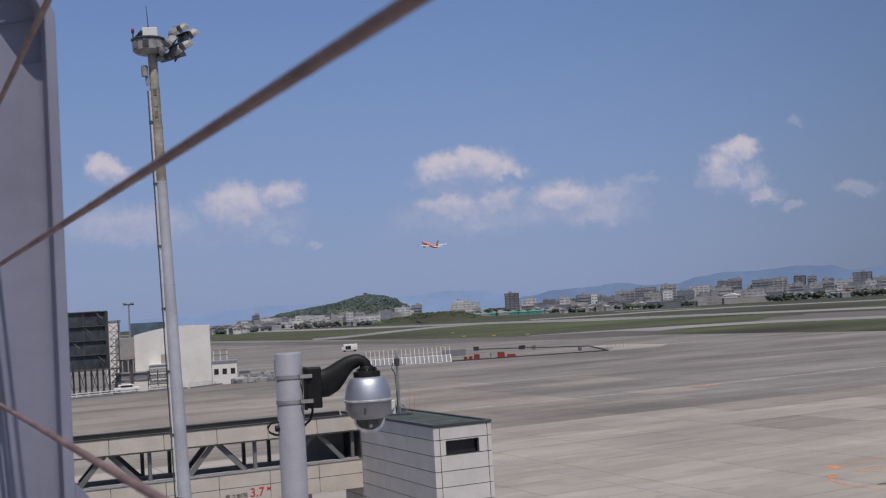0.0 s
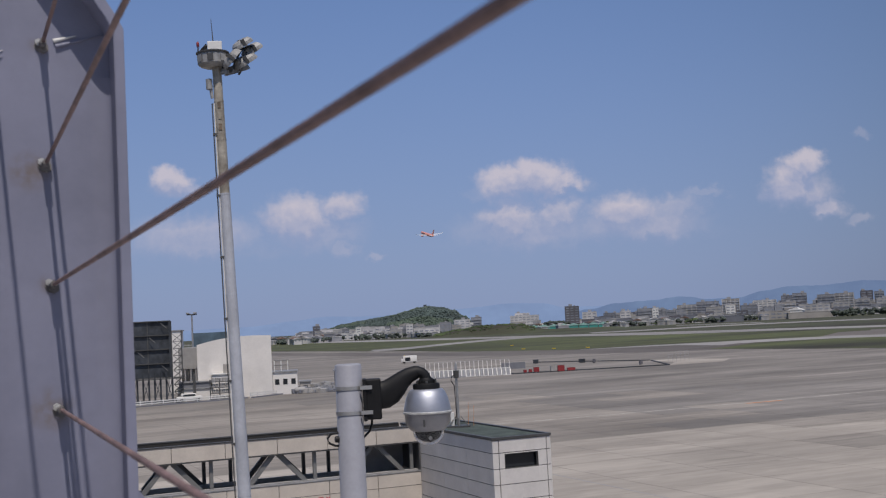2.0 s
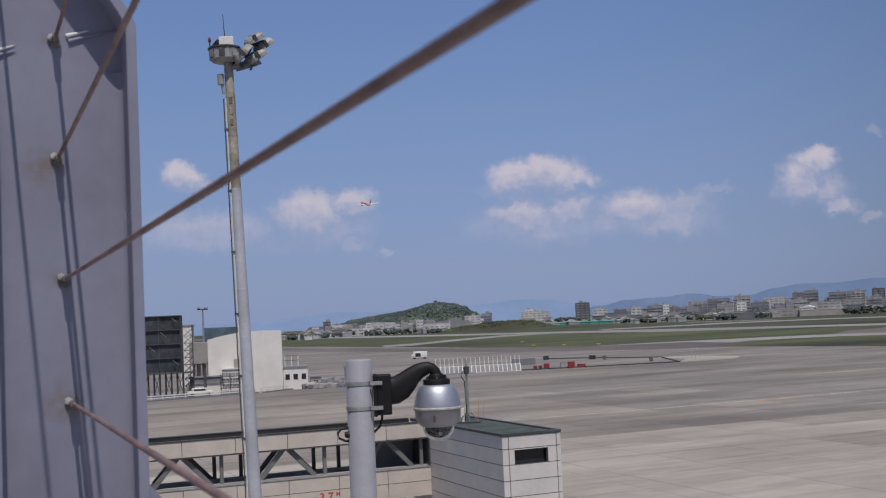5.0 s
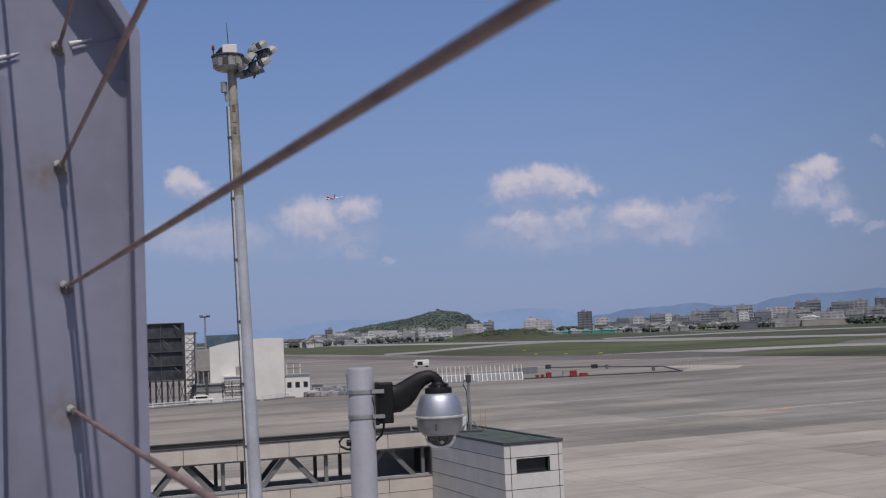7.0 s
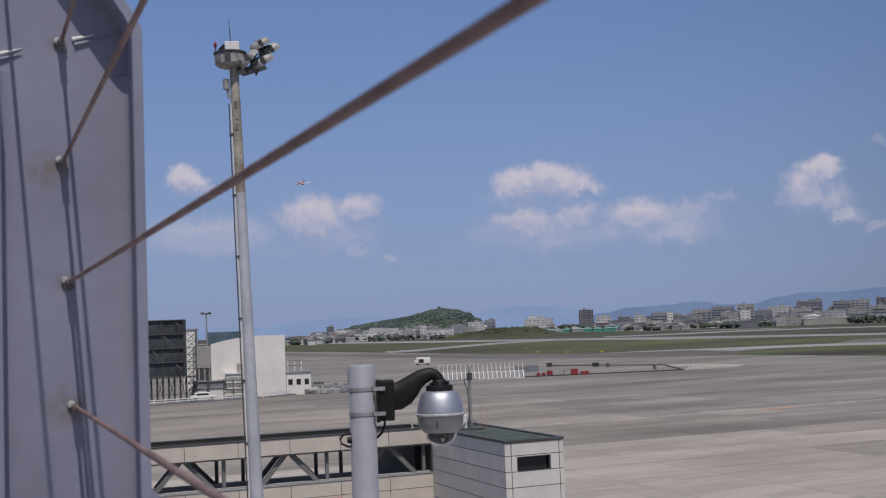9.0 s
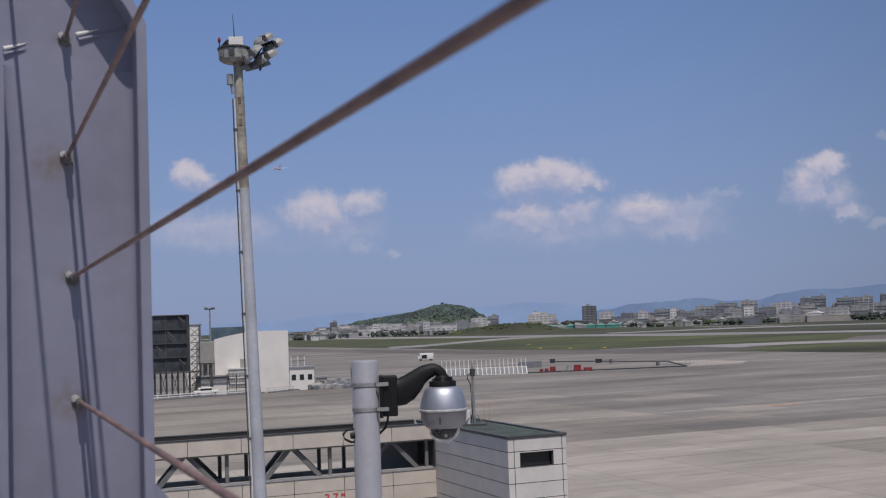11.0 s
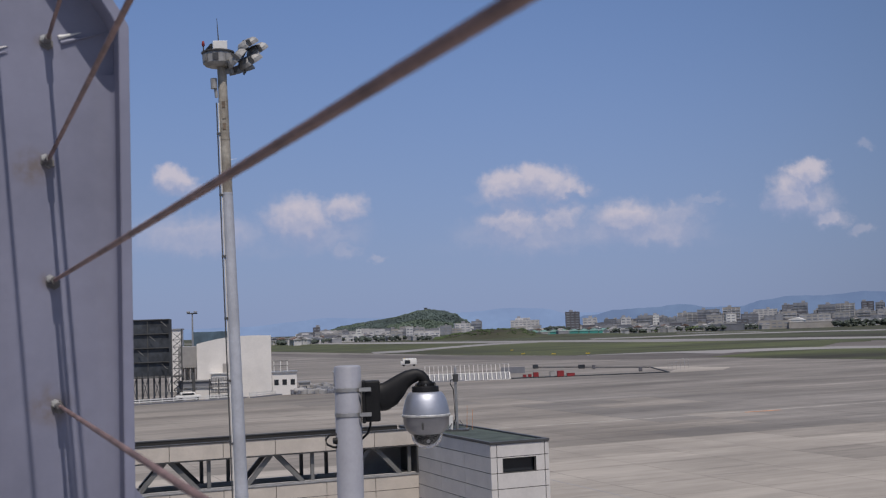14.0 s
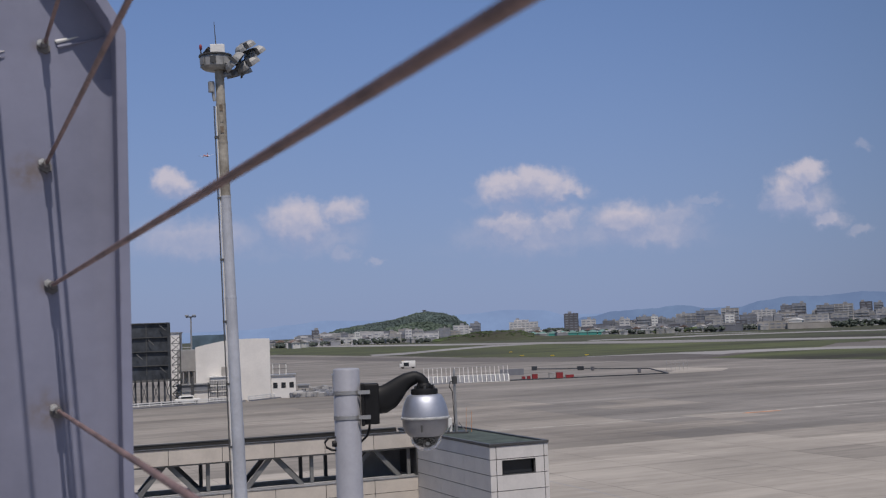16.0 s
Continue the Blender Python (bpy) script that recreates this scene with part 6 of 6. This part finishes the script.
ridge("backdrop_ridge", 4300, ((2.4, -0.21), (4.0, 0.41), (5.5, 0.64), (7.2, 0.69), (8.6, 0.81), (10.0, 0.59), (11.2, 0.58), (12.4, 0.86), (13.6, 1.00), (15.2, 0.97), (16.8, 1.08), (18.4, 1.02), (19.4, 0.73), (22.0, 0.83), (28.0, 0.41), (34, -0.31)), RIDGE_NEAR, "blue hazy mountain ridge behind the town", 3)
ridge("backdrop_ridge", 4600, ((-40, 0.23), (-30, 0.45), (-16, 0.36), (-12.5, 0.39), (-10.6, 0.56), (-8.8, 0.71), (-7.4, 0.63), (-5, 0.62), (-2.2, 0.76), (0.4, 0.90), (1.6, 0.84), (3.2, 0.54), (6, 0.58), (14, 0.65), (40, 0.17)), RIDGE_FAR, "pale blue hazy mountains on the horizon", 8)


# ---- the departing airliner ----
def airliner():
    t = thing("airliner", pose(-11, 1000, 68), "orange twin-jet airliner with white wings climbing away", "aeroplane")
    bm = bmesh.new()      # nose along +y
    prof = [(0.02, 15.0), (0.55, 14.6), (1.05, 13.6), (1.42, 12.0), (1.5, 10.0), (1.5, -5.0), (1.35, -8.5), (0.9, -12.0), (0.4, -14.6), (0.08, -15.3)]
    add_lathe(bm, [(r, y) for r, y in reversed(prof)], 24, pose(0, 0, 0, -90, 0, 0))
    for v in bm.verts:
        if v.co.y < -5:
            v.co.z += (-5 - v.co.y) * 0.07
    part("fuselage", bm, PLANE_PAINT, t, "bright orange fuselage", smooth=True)

    def wing(root, tip, chord0, chord1, thick, name, mat, label=""):
        bm = bmesh.new()
        a, b = Vector(root), Vector(tip)
        rows = []
        for p, c, h in ((a, chord0, thick), (b, chord1, thick * 0.35)):
            up = Vector((0, 0, 1)) if abs(b.x - a.x) > abs(b.z - a.z) else Vector((1, 0, 0))
            rows.append([bm.verts.new(p + Vector((0, y * c, 0)) + up * (s * h)) for y, s in ((0.5, 0), (0.2, 0.5), (-0.5, 0.05), (-0.5, -0.05), (0.2, -0.5))])
        for k in range(5):
            bm.faces.new((rows[0][k], rows[0][(k + 1) % 5], rows[1][(k + 1) % 5], rows[1][k]))
        bm.faces.new(rows[0])
        bm.faces.new(list(reversed(rows[1])))
        return part(name, bm, mat, t, label)

    for s in (-1, 1):
        main = wing((s * 1.2, 1.0, -0.7), (s * 13.4, -4.2, 0.9), 5.4, 1.6, 0.62, "wing", PLANE_WHITE, "white swept wing")
        wing((s * 13.4, -4.2, 0.9), (s * 13.9, -4.9, 2.1), 1.6, 0.8, 0.2, "winglet", PLANE_WHITE)
        wing((s * 0.7, -12.6, 0.9), (s * 5.2, -14.6, 1.4), 3.0, 1.4, 0.3, "tailplane", PLANE_WHITE, "white tailplane")
        bm = bmesh.new()
        add_lathe(bm, [(0.45, -1.9), (0.72, -0.6), (0.80, 0.8), (0.72, 1.7), (0.60, 1.75)], 16, pose(s * 4.3, 2.6, -1.65, -90, 0, 0))
        part("engine", bm, PLANE_PAINT, t, smooth=True)
        part("pylon", boxed((s * 4.3 - 0.12, 0.6, -1.1), (s * 4.3 + 0.12, 3.0, -0.35)), PLANE_WHITE, t)
    wing((0, -11.6, 1.2), (0, -14.8, 6.6), 4.8, 2.2, 0.4, "fin", PLANE_PAINT, "orange tail fin")
    for k in range(3):
        part("window_row", boxed((-1.53, -5 + k * 5.2, 0.35), (1.53, -0.4 + k * 5.2, 0.62)), WINDOW, t)
    part("cockpit_window", boxed((-0.95, 12.75, 0.55), (0.95, 13.35, 0.95), bevel=0.1), WINDOW, t)
    return t


PLANE = airliner()


# ---- ground marks and slabs ----
def ground_marks():
    marks = (([(21.8, 68.0), (21.2, 66.0), (21.6, 64.2), (22.9, 62.5), (25.0, 60.8), (28, 59.4)], 0.13), ([(22.8, 71.0), (24.8, 72.5), (27.2, 73.3), (30, 73.8)], 0.13),
             ([(23.6, 68.9), (25.2, 69.5), (27.2, 69.4), (29, 68.9)], 0.10), ([(23.6, 68.9), (25.1, 68.1), (27.0, 67.9), (29, 68.2)], 0.10), ([(22.4, 70.0), (24.2, 69.9), (27.0, 70.6)], 0.05))
    for pts, w in marks:
        bm = bmesh.new()
        for a, b in zip(pts, pts[1:]):
            add_beam(bm, (*a, 0.004), (*b, 0.004), w, 0.006)
        ob = part("floor_marking", bm, ORANGE_PAINT)
        tagged(ob, "faded orange guide line painted on the concrete", "marking", kind="structure")
    for (x, y), w in (((23.0, 71.2), 0.42), ((21.8, 67.8), 0.34)):
        bm = bmesh.new()
        add_prism(bm, [(x + w * math.cos(k * math.pi / 8), y + w * 1.3 * math.sin(k * math.pi / 8)) for k in range(16)], 0.002, 0.008)
        tagged(part("floor_marking", bm, ORANGE_PAINT), "solid orange spot painted on the concrete", "marking", kind="structure")
    bm = bmesh.new()
    c, s = math.cos(radians(TURN)), math.sin(radians(TURN))
    add_beam(bm, (-45, 108.5, 0.004), (14, 132.6, 0.004), 0.45, 0.006)
    add_beam(bm, (14, 132.6, 0.004), (92, 171.2, 0.004), 0.45, 0.006)
    tagged(part("floor_marking", bm, LINE_PAINT), "long pale line across the apron", "marking", kind="structure")
    bm = bmesh.new()
    add_beam(bm, (27.6, 138.4, 0.008), (32.2, 140.4, 0.008), 0.55, 0.006)
    tagged(part("floor_marking", bm, ORANGE_PAINT), "faded orange bar on the apron", "marking", kind="structure")


ground_marks()
bm = bmesh.new()
add_beam(bm, (0.0, 89.0, 0.003), (15.5, 57.5, 0.003), 0.09, 0.004)
tagged(part("expansion_joint", bm, SHADE_WALL), "dark filled expansion joint in the concrete", "joint", kind="structure")


def slabs():
    """Concrete slabs with open joints on the nearer apron."""
    size, gap = 7.5, 0.05
    bm = bmesh.new()
    add_box(bm, (gap / 2, gap / 2, -0.055), (size - gap / 2, size - gap / 2, 0.0))
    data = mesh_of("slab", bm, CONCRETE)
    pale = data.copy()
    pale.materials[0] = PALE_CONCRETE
    dark_slab = data.copy()
    dark_slab.materials[0] = DARK_CONCRETE
    rng = random.Random(19)
    fill = bmesh.new()
    turn = pose(0, 0, 0, 0, 0, TURN)
    count = 0
    for j in range(4, 27):
        for i in range(-6, 24):
            corner = Vector((i * size + 4.1, j * size + 2.4, 0))
            mid = turn @ (corner + Vector((size / 2, size / 2, 0)))
            b = math.degrees(math.atan2(mid.x, mid.y))
            d = mid.length
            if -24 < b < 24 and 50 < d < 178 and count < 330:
                # Darker slabs turn up more often towards the right.
                darker = rng.random() < (corner.x - 52) / 42
                ob = new("slab", (data if darker else pale) if j < 12 else dark_slab if darker else data)
                ob.parent = apron
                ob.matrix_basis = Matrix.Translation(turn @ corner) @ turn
                count += 1
                for x0, y0, x1, y1 in ((0, -0.02, size, 0.02), (-0.02, 0.02, 0.02, size - 0.02)):
                    a, c = corner + Vector((x0, y0, 0)), corner + Vector((x1, y1, 0))
                    add_box(fill, (a.x, a.y, -0.055), (c.x, c.y, -0.006), turn)

    tagged(part("joint_filler", fill, JOINT_FILL), "dark bitumen filler in the slab joints", "joint", kind="structure")


slabs()


def motions():
    rows = []
    for k in range(9):
        t = 2.0 * k
        rows.append((t, pose(-11 - 30.4 * t, 1000 + 58 * t, 67.5 + 16.0 * t) @ pose(0, 0, 0, 0, 0, 27.7) @ pose(0, 0, 0, 14 - 0.2 * t, -2 - 0.4 * t, 0)))
    walk(PLANE, rows)


motions()
